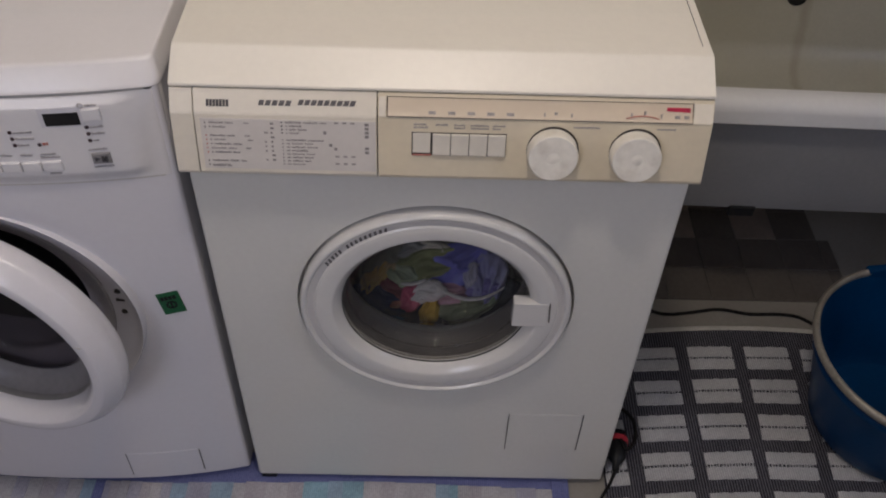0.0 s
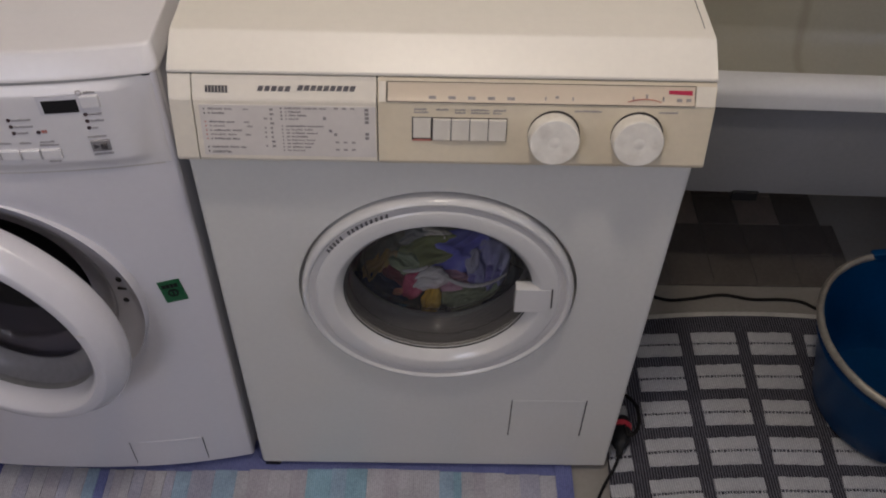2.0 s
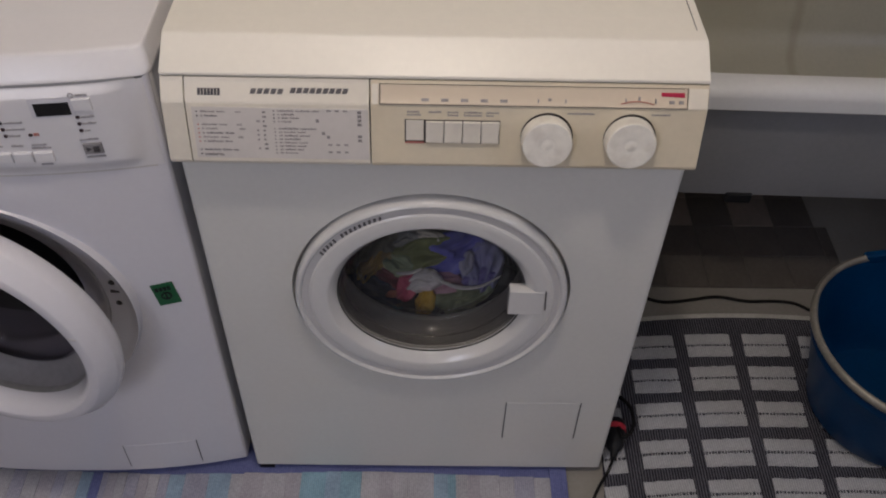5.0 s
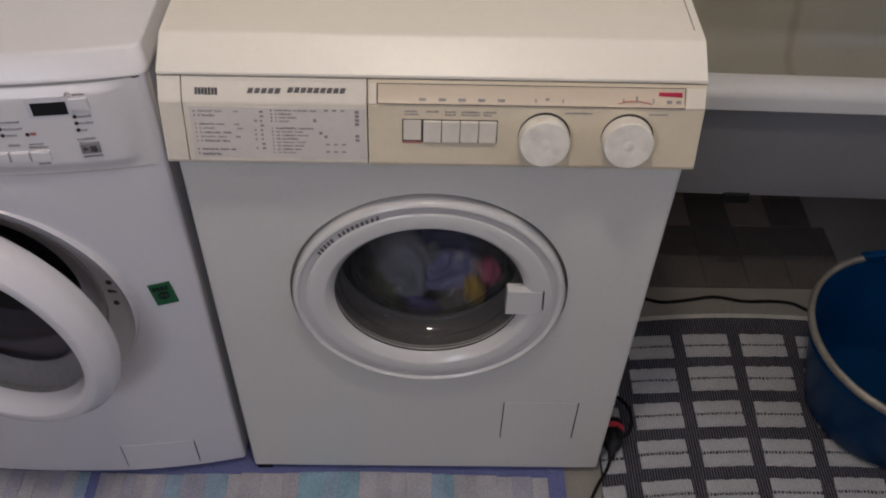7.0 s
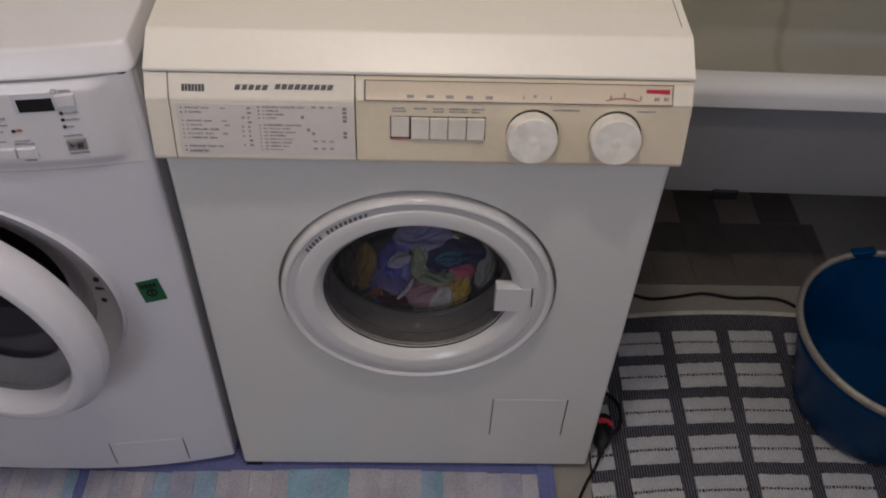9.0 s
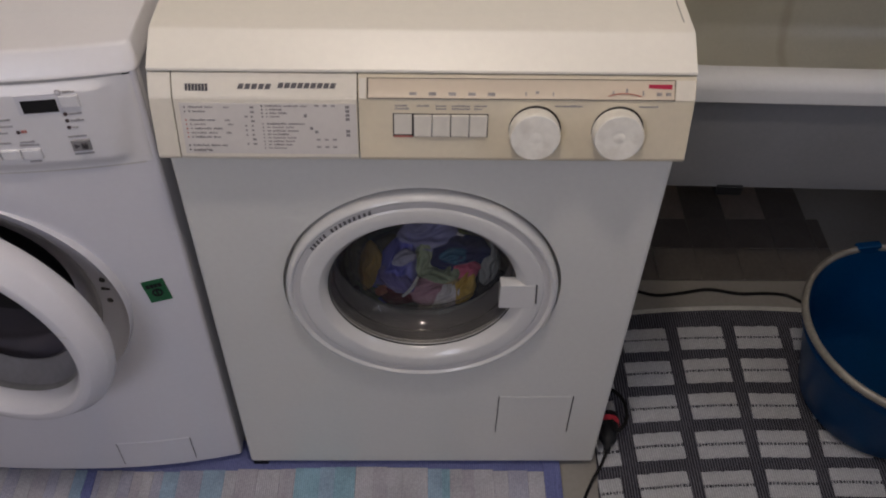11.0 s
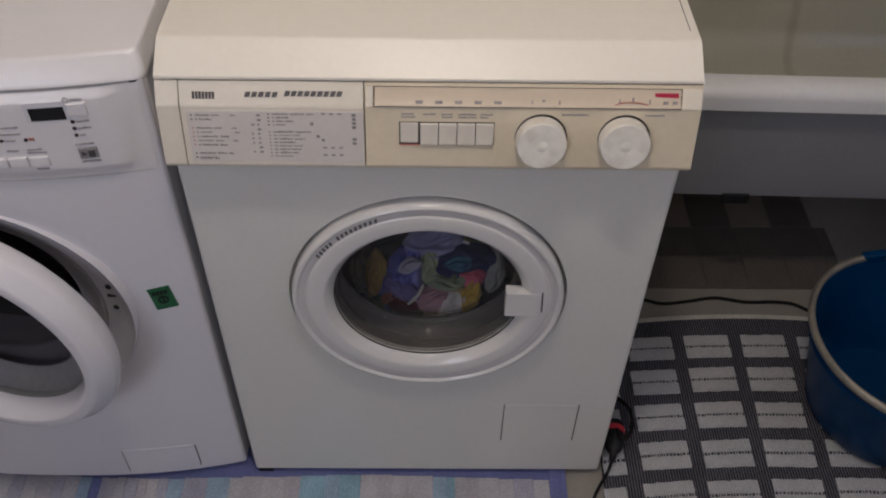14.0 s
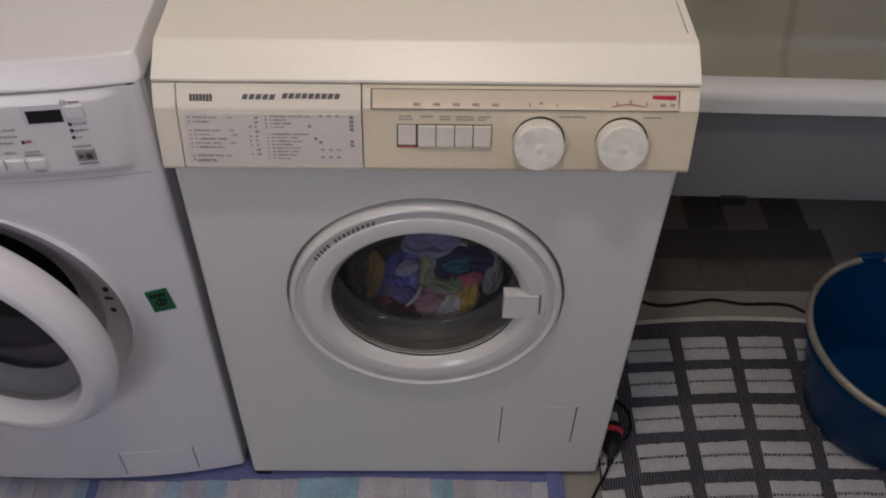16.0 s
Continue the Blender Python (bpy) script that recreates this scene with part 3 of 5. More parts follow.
    # porthole
    part("door_recess", lathe_y([(0.1890, 0.0132), (0.1600, 0.0140), (0.1380, 0.0140), (0.1372, 0.0060)], DOOR_X, DOOR_Z, n=96), ENAMEL_OLD, m, "recess round the door")
    ring = [(0.1835, 0.011), (0.1842, 0.0), (0.1845, -0.005), (0.1838, -0.0094), (0.1822, -0.0122), (0.1800, -0.0136), (0.1778, -0.0136), (0.1758, -0.0122), (0.1744, -0.0102),
            (0.1650, -0.0102), (0.1636, -0.0116), (0.1620, -0.0122), (0.1540, -0.0126), (0.1440, -0.0124), (0.1408, -0.0119), (0.1398, -0.0112), (0.1300, -0.0006), (0.1290, 0.0020), (0.1285, 0.0120), (0.1350, 0.0130)]
    door = part("door", lathe_y(ring, DOOR_X, DOOR_Z, n=128), DOOR_WHITE, m, "round white plastic door ring", 30)
    part("porthole_glass", lathe_y([(0.1130, 0.0480), (0.1020, 0.0580), (0.0850, 0.0645), (0.0560, 0.0690), (0.0, 0.0710), (0.0, 0.0670), (0.0540, 0.0650), (0.0820, 0.0605), (0.0985, 0.0545), (0.1090, 0.0450)], DOOR_X, DOOR_Z, n=96), BOWL_GLASS, door, "clear glass end of the door bowl")
    part("bowl_side", lathe_y([(0.1290, 0.0050), (0.1275, 0.0120), (0.1245, 0.0260), (0.1190, 0.0400), (0.1132, 0.0478), (0.1092, 0.0448), (0.1145, 0.0375), (0.1200, 0.0250), (0.1235, 0.0110), (0.1250, 0.0030)], DOOR_X, DOOR_Z, n=96), BOWL_SIDE, door, "thick side of the glass bowl, tinted grey to imitate refraction")
    part("inset_band", lathe_y([(0.1740, -0.0098), (0.1734, -0.0106), (0.1668, -0.0106), (0.1662, -0.0098)], DOOR_X, DOOR_Z, n=96), BAND_GREY, door, "grey inset band")
    latch = box(0.4020, 0.4500, -0.0132, 0.004, 0.4500, 0.4960, 0.0008)
    for v in latch.verts:
        if v.co.x > 0.43 and v.co.y > -0.005:
            v.co.x -= 0.012
    part("latch_handle", latch, DOOR_WHITE, door, "square white plastic door latch")
    slit = box(-0.0009, 0.0009, -0.0012, 0.0, -0.0195, 0.0195)
    bmesh.ops.transform(slit, matrix=pose(0.4515, -0.0122, 0.4790, 0, -3, 0), verts=slit.verts)
    part("latch_slit", slit, DARK_GAP, door, "", None)
    # thin glossy beads added where the lamp should glint in the bowl
    for r, y, w, lab in ((0.1272, 0.0075, 0.0014, "bead added at the front edge of the glass for a glint"), (0.1240, 0.0262, 0.0012, "bead added along the side of the bowl for a glint"), (0.1040, 0.0565, 0.0016, "bead added at the corner of the glass bowl for a glint")):
        bead = [(r + w * math.cos(q), y + w * math.sin(q)) for q in (2 * math.pi * i / 10 for i in range(10))]
        part("glint_bead", lathe_y(bead, DOOR_X, DOOR_Z, n=96, close=True), GLINT_GLASS, door, lab)
    part("glass_seal", lathe_y([(0.1291 + 0.0013 * math.cos(q), 0.0032 + 0.0013 * math.sin(q)) for q in (2 * math.pi * i / 8 for i in range(8))], DOOR_X, DOOR_Z, n=96, close=True), BLACK, door, "thin dark seal round the glass")
    rows = bmesh.new()
    for k in range(15):
        if k == 5:
            continue
        a = radians(147.0 - k * 2.45)
        b = boxes([(-0.0019, 0.0017, -0.0196, -0.0188, -0.0030, 0.0030)])
        for v in b.verts:
            v.co.x += 0.35 * v.co.z
        bmesh.ops.transform(b, matrix=pose(DOOR_X + 0.1690 * math.cos(a), 0.0085, DOOR_Z + 0.1690 * math.sin(a), 0, 90 - math.degrees(a), 0), verts=b.verts)
        tmp = bpy.data.meshes.new("bar")
        b.to_mesh(tmp)
        b.free()
        rows.from_mesh(tmp)
        bpy.data.meshes.remove(tmp)
    part("door_lettering", rows, LETTER_GREY, door, "slanted grey bars as lettering along the ring", None)
    part("door_gasket", lathe_y([(0.1372, 0.0060), (0.1330, 0.0110), (0.1338, 0.0200), (0.1345, 0.0290), (0.1340, 0.0380), (0.1330, 0.0470), (0.1315, 0.0550), (0.1290, 0.0620), (0.1275, 0.0670), (0.1285, 0.0710), (0.1330, 0.0740), (0.1520, 0.0755)], DOOR_X, DOOR_Z, n=96), RUBBER, m, "smooth grey rubber door gasket")
    drum = lathe_y([(0.1500, 0.0780), (0.1580, 0.0760), (0.2250, 0.0860), (0.2320, 0.0940), (0.2320, 0.4000), (0.2200, 0.4100), (0.0, 0.4200)], DOOR_X, DOOR_Z, n=72)
    part("drum", drum, STEEL, m, "stainless steel wash drum")
    return m


old_machine()


# ---- newer washing machine with its door ajar ----
NX0, NX1 = -0.613, -0.0165
LID_X1 = -0.0140
NCX = 0.5 * (NX0 + LID_X1)
N_DOOR_X, N_DOOR_Z = -0.306, 0.455


def bow(x, z=0.0):
    """Depth of the gently bowed front."""
    k = min(1.0, abs(x - NCX) / 0.297)
    return 0.012 - 0.030 * (1 - k ** 2.4)


def bowed(bm):
    for v in bm.verts:
        v.co.y += bow(v.co.x)
    return bm


def bow_sheet(x0, x1, z0, z1, y_out, y_in, bevel=0.0, n=28, corner=0.0):
    """A plate that follows the bowed front, from y_out to y_in before it; corner rounds its lower ends."""
    bm = bmesh.new()
    xs = [x0 + (x1 - x0) * i / n for i in range(n + 1)]
    if corner:
        xs = sorted(xs + [x1 - corner * (1 - math.cos(radians(a))) for a in range(10, 91, 10)])
    cols = []
    for x in xs:
        zb = z0
        if corner and x > x1 - corner:
            d = (x - (x1 - corner)) / corner
            zb = z0 + corner * (1 - math.sqrt(max(0.0, 1 - d * d)))
        cols.append([bm.verts.new((x, y, z)) for y, z in ((y_in, zb), (y_out, zb), (y_out, z1), (y_in, z1))])
    for p, q in zip(cols, cols[1:]):
        for i in range(4):
            bm.faces.new((p[i], q[i], q[(i + 1) % 4], p[(i + 1) % 4]))
    bm.faces.new(cols[0])
    bm.faces.new(cols[-1][::-1])
    if bevel:
        bm.normal_update()
        edges = [e for e in bm.edges if all(abs(v.co.y - y_out) < 1e-6 for v in e.verts) and any(abs(f.normal.y) < 0.5 for f in e.link_faces)]
        bmesh.ops.bevel(bm, geom=edges, offset=bevel, segments=6, affect="EDGES", profile=0.5)
    return bowed(bm)


def new_machine():
    m = thing("washing_machine", "glossy white front-loading washing machine, its round door ajar", "washing machine", (0, 0, 0))
    rng = random.Random(9)
    # cabinet
    part("front_panel", plate_with_hole(NX0 + 0.006, NX1 - 0.006, 0.022, 0.812, N_DOOR_X, N_DOOR_Z, 0.2005, bow, rings=10), NEW_WHITE, m)
    part("cabinet_shell", cabinet_shell(NX0, NX1, 0.57, 0.022, 0.822, 0.006, bow(NX1 - 0.006)), NEW_WHITE, m)
    for x in (NX0 + 0.03, NX1 - 0.03):
        for y in (0.04, 0.53):
            part("foot", lathe_z([(0, 0), (0.018, 0), (0.018, 0.012), (0.007, 0.013), (0.007, 0.026), (0, 0.026)], x, y, 20), BLACK, m, "black rubber foot")
    # worktop with rounded front
    R = 0.016
    plan = [(NX0, 0.57)] + [(NX0, 0.57 - 0.053 * i) for i in range(1, 10)]
    for i in range(41):
        x = NX0 + (LID_X1 - NX0) * i / 40
        plan.append((x, bow(x)))
    plan = plan[:-1]
    for i in range(9):
        q = radians(90 * i / 8)
        plan.append((LID_X1 - R + R * math.sin(q), bow(LID_X1 - R) + R - R * math.cos(q)))
    plan = [p for k, p in enumerate(plan) if not (p[0] > LID_X1 - R and p[1] < bow(LID_X1 - R) and k < 51)]
    plan += [(LID_X1, 0.10 + 0.047 * i) for i in range(1, 11)]
    lid = bmesh.new()
    loops = []
    for z, inset in ((0.8200, 0.001), (0.8225, -0.0012), (0.8275, 0.0), (0.8462, 0.0125), (0.8487, 0.0150), (0.8500, 0.0190)):
        loop = []
        for x, y in plan:
            front = max(0.0, min(1.0, (0.05 - y) / 0.04))
            loop.append(lid.verts.new((NCX + (x - NCX) * (1 - 0.45 * inset / 0.298), y + inset * front, z)))
        loops.append(loop)
    k = len(plan)
    for p, q in zip(loops, loops[1:]):
        for i in range(k):
            lid.faces.new((p[i], p[(i + 1) % k], q[(i + 1) % k], q[i]))
    lid.faces.new(loops[-1])
    part("worktop", lid, NEW_PANEL, m, "white worktop with a rounded front edge")
    part("worktop_gap", bow_sheet(NX0 + 0.004, LID_X1 - 0.017, 0.8165, 0.8212, 0.0006, 0.006), SIDE_GREY, m, "", None)
    # control panel
    def ease(f):
        f = max(0.0, min(1.0, f))
        return f * f * (3 - 2 * f)
    xe = LID_X1 - 0.001
    xs = [NX0 + 0.012 + (xe - 0.10 - NX0 - 0.012) * i / 24 for i in range(24)] + [xe - 0.10 + 0.10 * math.sin(radians(90 * i / 30)) for i in range(31)]
    zs = [0.6960, 0.6975, 0.700, 0.7025, 0.705, 0.7075, 0.710, 0.713, 0.717, 0.74, 0.77, 0.80, 0.8070, 0.8095, 0.812, 0.814, 0.8165, 0.8180, 0.8192]
    grid = bmesh.new()
    cols = []
    for x in xs:
        d = max(0.0, x - (xe - R))
        turn = R - math.sqrt(max(0.0, R * R - d * d))
        col = []
        for z in zs:
            swell = 0.0076 * ease((-0.036 - x) / 0.030) * ease((z - 0.697) / 0.020) * (0.12 + 0.88 * ease((0.8190 - z) / 0.013))
            col.append(grid.verts.new((x, bow(min(x, xe - R)) + turn - 0.0006 - swell, z)))
        cols.append(col)
    for p, q in zip(cols, cols[1:]):
        for i in range(len(zs) - 1):
            grid.faces.new((p[i], q[i], q[i + 1], p[i + 1]))
    panel = part("control_panel", grid, NEW_PANEL, m, "white control panel that swells towards the buttons", 60)
    part("panel_seam", bow_sheet(NX0 + 0.02, NX1 - 0.014, 0.6935, 0.6960, -0.0002, 0.002), SIDE_GREY, m, "", None)
    yo = -0.0086

    def on_panel(x0, x1, z0, z1, out, bevel=0.0):
        return bow_sheet(x0, x1, z0, z1, yo - out, yo + 0.001, bevel, n=4)

    part("display_recess", on_panel(-0.1425, -0.0965, 0.7830, 0.8085, 0.0002), NEW_WHITE, panel, "", None)
    part("display", on_panel(-0.1380, -0.1010, 0.7850, 0.8020, 0.0006, 0.0002), BLACK, panel, "blank dark display")
    for x0, x1, z0, z1 in ((-0.0970, -0.0775, 0.7905, 0.8060), (-0.1560, -0.1350, 0.7225, 0.7360), (-0.1785, -0.1580, 0.7225, 0.7360), (-0.2010, -0.1805, 0.7225, 0.7360), (-0.2235, -0.2030, 0.7225, 0.7360)):
        part("button", on_panel(x0, x1, z0, z1, 0.003, 0.0012), NEW_PANEL, panel, "white push button")
    start = part("start_button", on_panel(-0.1005, -0.0805, 0.7290, 0.7440, 0.0025, 0.001), START_GREY, panel, "grey start and pause button")
    y = bow(-0.0905) + yo - 0.0025
    tri = bmesh.new()
    f = [tri.verts.new((a, y - 0.0012, b)) for a, b in ((-0.0975, 0.7330), (-0.0975, 0.7403), (-0.0915, 0.7366))]
    g = [tri.verts.new((v.co.x, y + 0.0012, v.co.z)) for v in f]
    tri.faces.new(f)
    for i in range(3):
        tri.faces.new((f[i], g[i], g[(i + 1) % 3], f[(i + 1) % 3]))
    boxes([(-0.0895, -0.0870, y - 0.0012, y + 0.0012, 0.7330, 0.7403), (-0.0858, -0.0833, y - 0.0012, y + 0.0012, 0.7330, 0.7403)], tri)
    part("start_symbol", tri, PRINT_DARK, start, "dark start and pause symbol", None)
    dots = [(-0.0965, 0.7805), (-0.0968, 0.7715), (-0.0972, 0.7620), (-0.1520, 0.7600), (-0.1790, 0.7780), (-0.1788, 0.7690), (-0.1785, 0.7600)]
    for x, z in dots:
        part("indicator", lathe_y([(0, -0.0008), (0.0020, -0.0008), (0.0024, 0.0), (0.0024, 0.002)], x, z, bow(x) + yo, 16), LED_DARK, panel, "small unlit indicator")
    rows, red = [], []
    def words(x, z, ws, hgt, out):
        for a in print_line(x, z, ws, hgt, 0.002, 0, 0.0003, rng):
            y = bow(a[0]) + yo
            out.append((a[0], a[1], y - 0.0003, y + 0.0005, a[2], a[3]))
    for x, z, w in ((-0.0930, 0.7792, 0.014), (-0.0933, 0.7702, 0.014), (-0.0937, 0.7607, 0.006), (-0.1020, 0.7480, 0.020), (-0.1010, 0.7225, 0.021), (-0.0915, 0.8085, 0.012), (-0.1755, 0.7767, 0.020), (-0.1753, 0.7677, 0.020), (-0.1750, 0.7587, 0.012), (-0.1545, 0.7450, 0.016), (-0.1560, 0.7402, 0.021), (-0.1770, 0.7445, 0.013), (-0.1990, 0.7445, 0.013), (-0.1520, 0.7165, 0.013)):
        words(x, z, (w,), 0.0028, rows)
    words(-0.1485, 0.7590, (0.006,), 0.0050, red)
    tagged(part("panel_print", boxes(rows), PRINT_FAINT, panel, "small control labels too fine to read", None), kind="stuff")
    part("red_print", boxes(red), PRINT_RED, panel, "", None)
    ring = lathe_y([(0.0026, -0.0003), (0.0033, -0.0003), (0.0033, 0.001), (0.0026, 0.001)], -0.0965, 0.8100, bow(-0.0965) + yo - 0.0004, 24, True)
    part("clock_symbol", ring, PRINT_FAINT, panel, "", None)
    # sticker
    st = box(-0.0150, 0.0150, -0.0005, 0.0005, -0.0215, 0.0215, 0.0002, 1)
    mt = pose(-0.0655, bow(-0.0655) - 0.0010, 0.4680, 0, -8, 10)
    bmesh.ops.transform(st, matrix=mt, verts=st.verts)
    sticker = part("sticker", st, STICKER_GREEN, m, "small green square sticker")
    em = lathe_y([(0.0048, -0.0014), (0.0075, -0.0014), (0.0075, 0.0), (0.0048, 0.0)], 0, -0.003, 0, 28, True)
    boxes([(-0.0013, 0.0013, -0.0014, 0, -0.0085, 0.0025)] + [(-0.011 + k * 0.0055, -0.0066 + k * 0.0055, -0.0014, 0, 0.0080, 0.0145) for k in range(4)], em)
    bmesh.ops.transform(em, matrix=mt, verts=em.verts)
    part("sticker_print", em, BLACK, sticker, "dark ring and bars", None)
    # filter flap
    for a in ((-0.0902, -0.0892, 0.034, 0.0985), (-0.2082, -0.2074, 0.034, 0.0985)):
        part("flap_seam", box(a[0], a[1], bow(a[0]) - 0.0008, bow(a[0]) + 0.001, a[2], a[3]), DARK_GAP, m, "dark flap seam", None)
    part("filter_flap", bow_sheet(-0.2072, -0.0904, 0.034, 0.0985, -0.0007, 0.001, 0.0004, n=12), NEW_WHITE, m, "flush filter flap")
    # porthole opening: raised flange, lock plate, gasket and drum
    yf = bow(N_DOOR_X)
    # the opening sits off the centre of its rim, which leaves a broad lock plate
    def off_centre(bm):
        for v in bm.verts:
            f = min(1.0, max(0.0, (0.198 - math.hypot(v.co.x - N_DOOR_X, v.co.z - N_DOOR_Z)) / 0.026))
            v.co.x -= 0.009 * f
            v.co.z += 0.010 * f
        return bm
    part("door_flange", off_centre(lathe_y([(0.2030, 0.020), (0.2016, 0.003), (0.2002, -0.0016), (0.1982, -0.0006), (0.1950, 0.0035), (0.1900, 0.0062), (0.1760, 0.0100), (0.1715, 0.0125), (0.1700, 0.0180), (0.1690, 0.030)], N_DOOR_X, N_DOOR_Z, yf, 96)), NEW_WHITE, m, "white rim of the door opening")
    for z, w in ((0.504, 0.0042), (0.4850, 0.0036), (0.4610, 0.0042)):
        x = N_DOOR_X + 0.1785
        hole = lathe_y([(0, -0.0012), (w, -0.0012), (w, 0.004)], x, z, yf + 0.0080 - 0.0016 * (z > 0.49), 20)
        if w < 0.004:
            hole.free()
            hole = box(x - 0.006, x + 0.006, yf + 0.0064, yf + 0.012, z - 0.002, z + 0.002)
        part("lock_hole", hole, DARK_GAP, m, "dark door lock hole", None)
    part("door_gasket", off_centre(lathe_y([(0.1700, 0.016), (0.1685, 0.0145), (0.1660, 0.0145), (0.1600, 0.0180), (0.1500, 0.0235), (0.1400, 0.0290), (0.1320, 0.0340), (0.1300, 0.0390), (0.1340, 0.0470), (0.1400, 0.060), (0.1380, 0.085), (0.1370, 0.100), (0.160, 0.105)], N_DOOR_X, N_DOOR_Z, yf, 96)), RUBBER_LIGHT, m, "pale grey rubber door gasket")
    part("drum", lathe_y([(0.150, 0.106), (0.235, 0.115), (0.235, 0.41), (0, 0.43)], N_DOOR_X, N_DOOR_Z, yf, 64), STEEL, m, "stainless steel wash drum")
    # door, hinged at its far edge
    door = thing("door", "white round door standing ajar", "", (0, 0, 0))
    door.parent = m
    door.matrix_basis = DOOR_POSE
    ringp = [(0.1540, 0.034), (0.1505, 0.026), (0.1495, 0.019), (0.1505, 0.012), (0.1535, 0.002), (0.1570, -0.0085), (0.1610, -0.0150), (0.1645, -0.0176), (0.1685, -0.0183), (0.1780, -0.0172), (0.1795, -0.0164), (0.1945, 0.0020), (0.1958, 0.0050), (0.1965, 0.0130), (0.1945, 0.024), (0.1890, 0.032), (0.1650, 0.036)]
    part("door_ring", lathe_y(ringp, 0, 0, 0, 128, True), NEW_WHITE, door, "broad glossy white door ring", 25)
    part("ring_joint", box(0.1570, 0.1690, -0.0187, -0.0150, 0.0532, 0.0540), SIDE_GREY, door, "fine joint across the ring", None)
    part("door_seam", lathe_y([(0.1470, 0.021), (0.1492, 0.017), (0.1502, 0.0135), (0.1480, 0.024)], 0, 0, 0, 96, True), RUBBER, door, "dark inner edge")
    part("inner_trim", lathe_y([(0.1480, 0.021), (0.1430, 0.032), (0.1340, 0.042), (0.1220, 0.049), (0.1240, 0.053), (0.1370, 0.046), (0.1465, 0.034)], 0, 0, 0, 96, True), TRIM_GREY, door, "smooth grey inner trim")
    part("door_glass", lathe_y([(0.1225, 0.048), (0.1215, 0.054), (0.1190, 0.064), (0.1110, 0.076), (0.075, 0.088), (0, 0.094), (0, 0.090), (0.073, 0.084), (0.107, 0.072), (0.115, 0.062), (0.1175, 0.054), (0.1185, 0.048)], 0, 0, 0, 96), SMOKE_GLASS, door, "smoky glass door bowl")
    return m


SMOKE_GLASS = glass_mat("smoky_door_glass", (0.62, 0.60, 0.63), 0.04, 0.012, 0.012)
DOOR_POSE = pose(-0.306, -0.062, 0.457, 0, 0, -11.8)
new_machine()


# ---- bath ----
def rounded_loop(x0, x1, y0, y1, r, n=10):
    pts = []
    for cx, cy, a0 in ((x1 - r, y1 - r, 0), (x0 + r, y1 - r, 90), (x0 + r, y0 + r, 180), (x1 - r, y0 + r, 270)):
        for i in range(n + 1):
            a = radians(a0 + 90 * i / n)
            pts.append((cx + r * math.cos(a), cy + r * math.sin(a)))
    return pts


def bath_enamel():
    """White enamel, darker and yellower than the rim, with a brown rust streak down the far inner side."""
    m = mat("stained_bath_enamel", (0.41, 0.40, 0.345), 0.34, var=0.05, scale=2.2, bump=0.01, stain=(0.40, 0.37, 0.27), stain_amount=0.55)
    nt = m.node_tree
    N, L = nt.nodes, nt.links
    bsdf = N["Principled BSDF"]
    old = bsdf.inputs["Base Color"].links[0].from_socket
    tc, sep = N.new("ShaderNodeTexCoord"), N.new("ShaderNodeSeparateXYZ")
    nz = N.new("ShaderNodeTexNoise")
    nz.inputs["Scale"].default_value = 9.0
    L.new(tc.outputs["Object"], sep.inputs[0])
    L.new(tc.outputs["Object"], nz.inputs["Vector"])
    def math_node(op, a, b):
        n = N.new("ShaderNodeMath")
        n.operation = op
        for i, v in enumerate((a, b)):
            if isinstance(v, (int, float)):
                n.inputs[i].default_value = v
            else:
                L.new(v, n.inputs[i])
        return n.outputs[0]
    wob = math_node("MULTIPLY", math_node("SUBTRACT", nz.outputs["Fac"], 0.5), 0.03)
    d = math_node("ABSOLUTE", math_node("ADD", math_node("SUBTRACT", sep.outputs["X"], STREAK_X), wob), 0.0)
    mr = N.new("ShaderNodeMapRange")
    mr.inputs["From Min"].default_value, mr.inputs["From Max"].default_value = 0.016, 0.004
    mr.inputs["To Max"].default_value = 0.32
    L.new(d, mr.inputs["Value"])
    mx = N.new("ShaderNodeMix")
    mx.data_type = "RGBA"
    L.new(mr.outputs[0], mx.inputs[0])
    L.new(old, mx.inputs[6])
    mx.inputs[7].default_value = (0.20, 0.15, 0.09, 1)
    L.new(mx.outputs[2], bsdf.inputs["Base Color"])
    return m


STREAK_X = 0.482


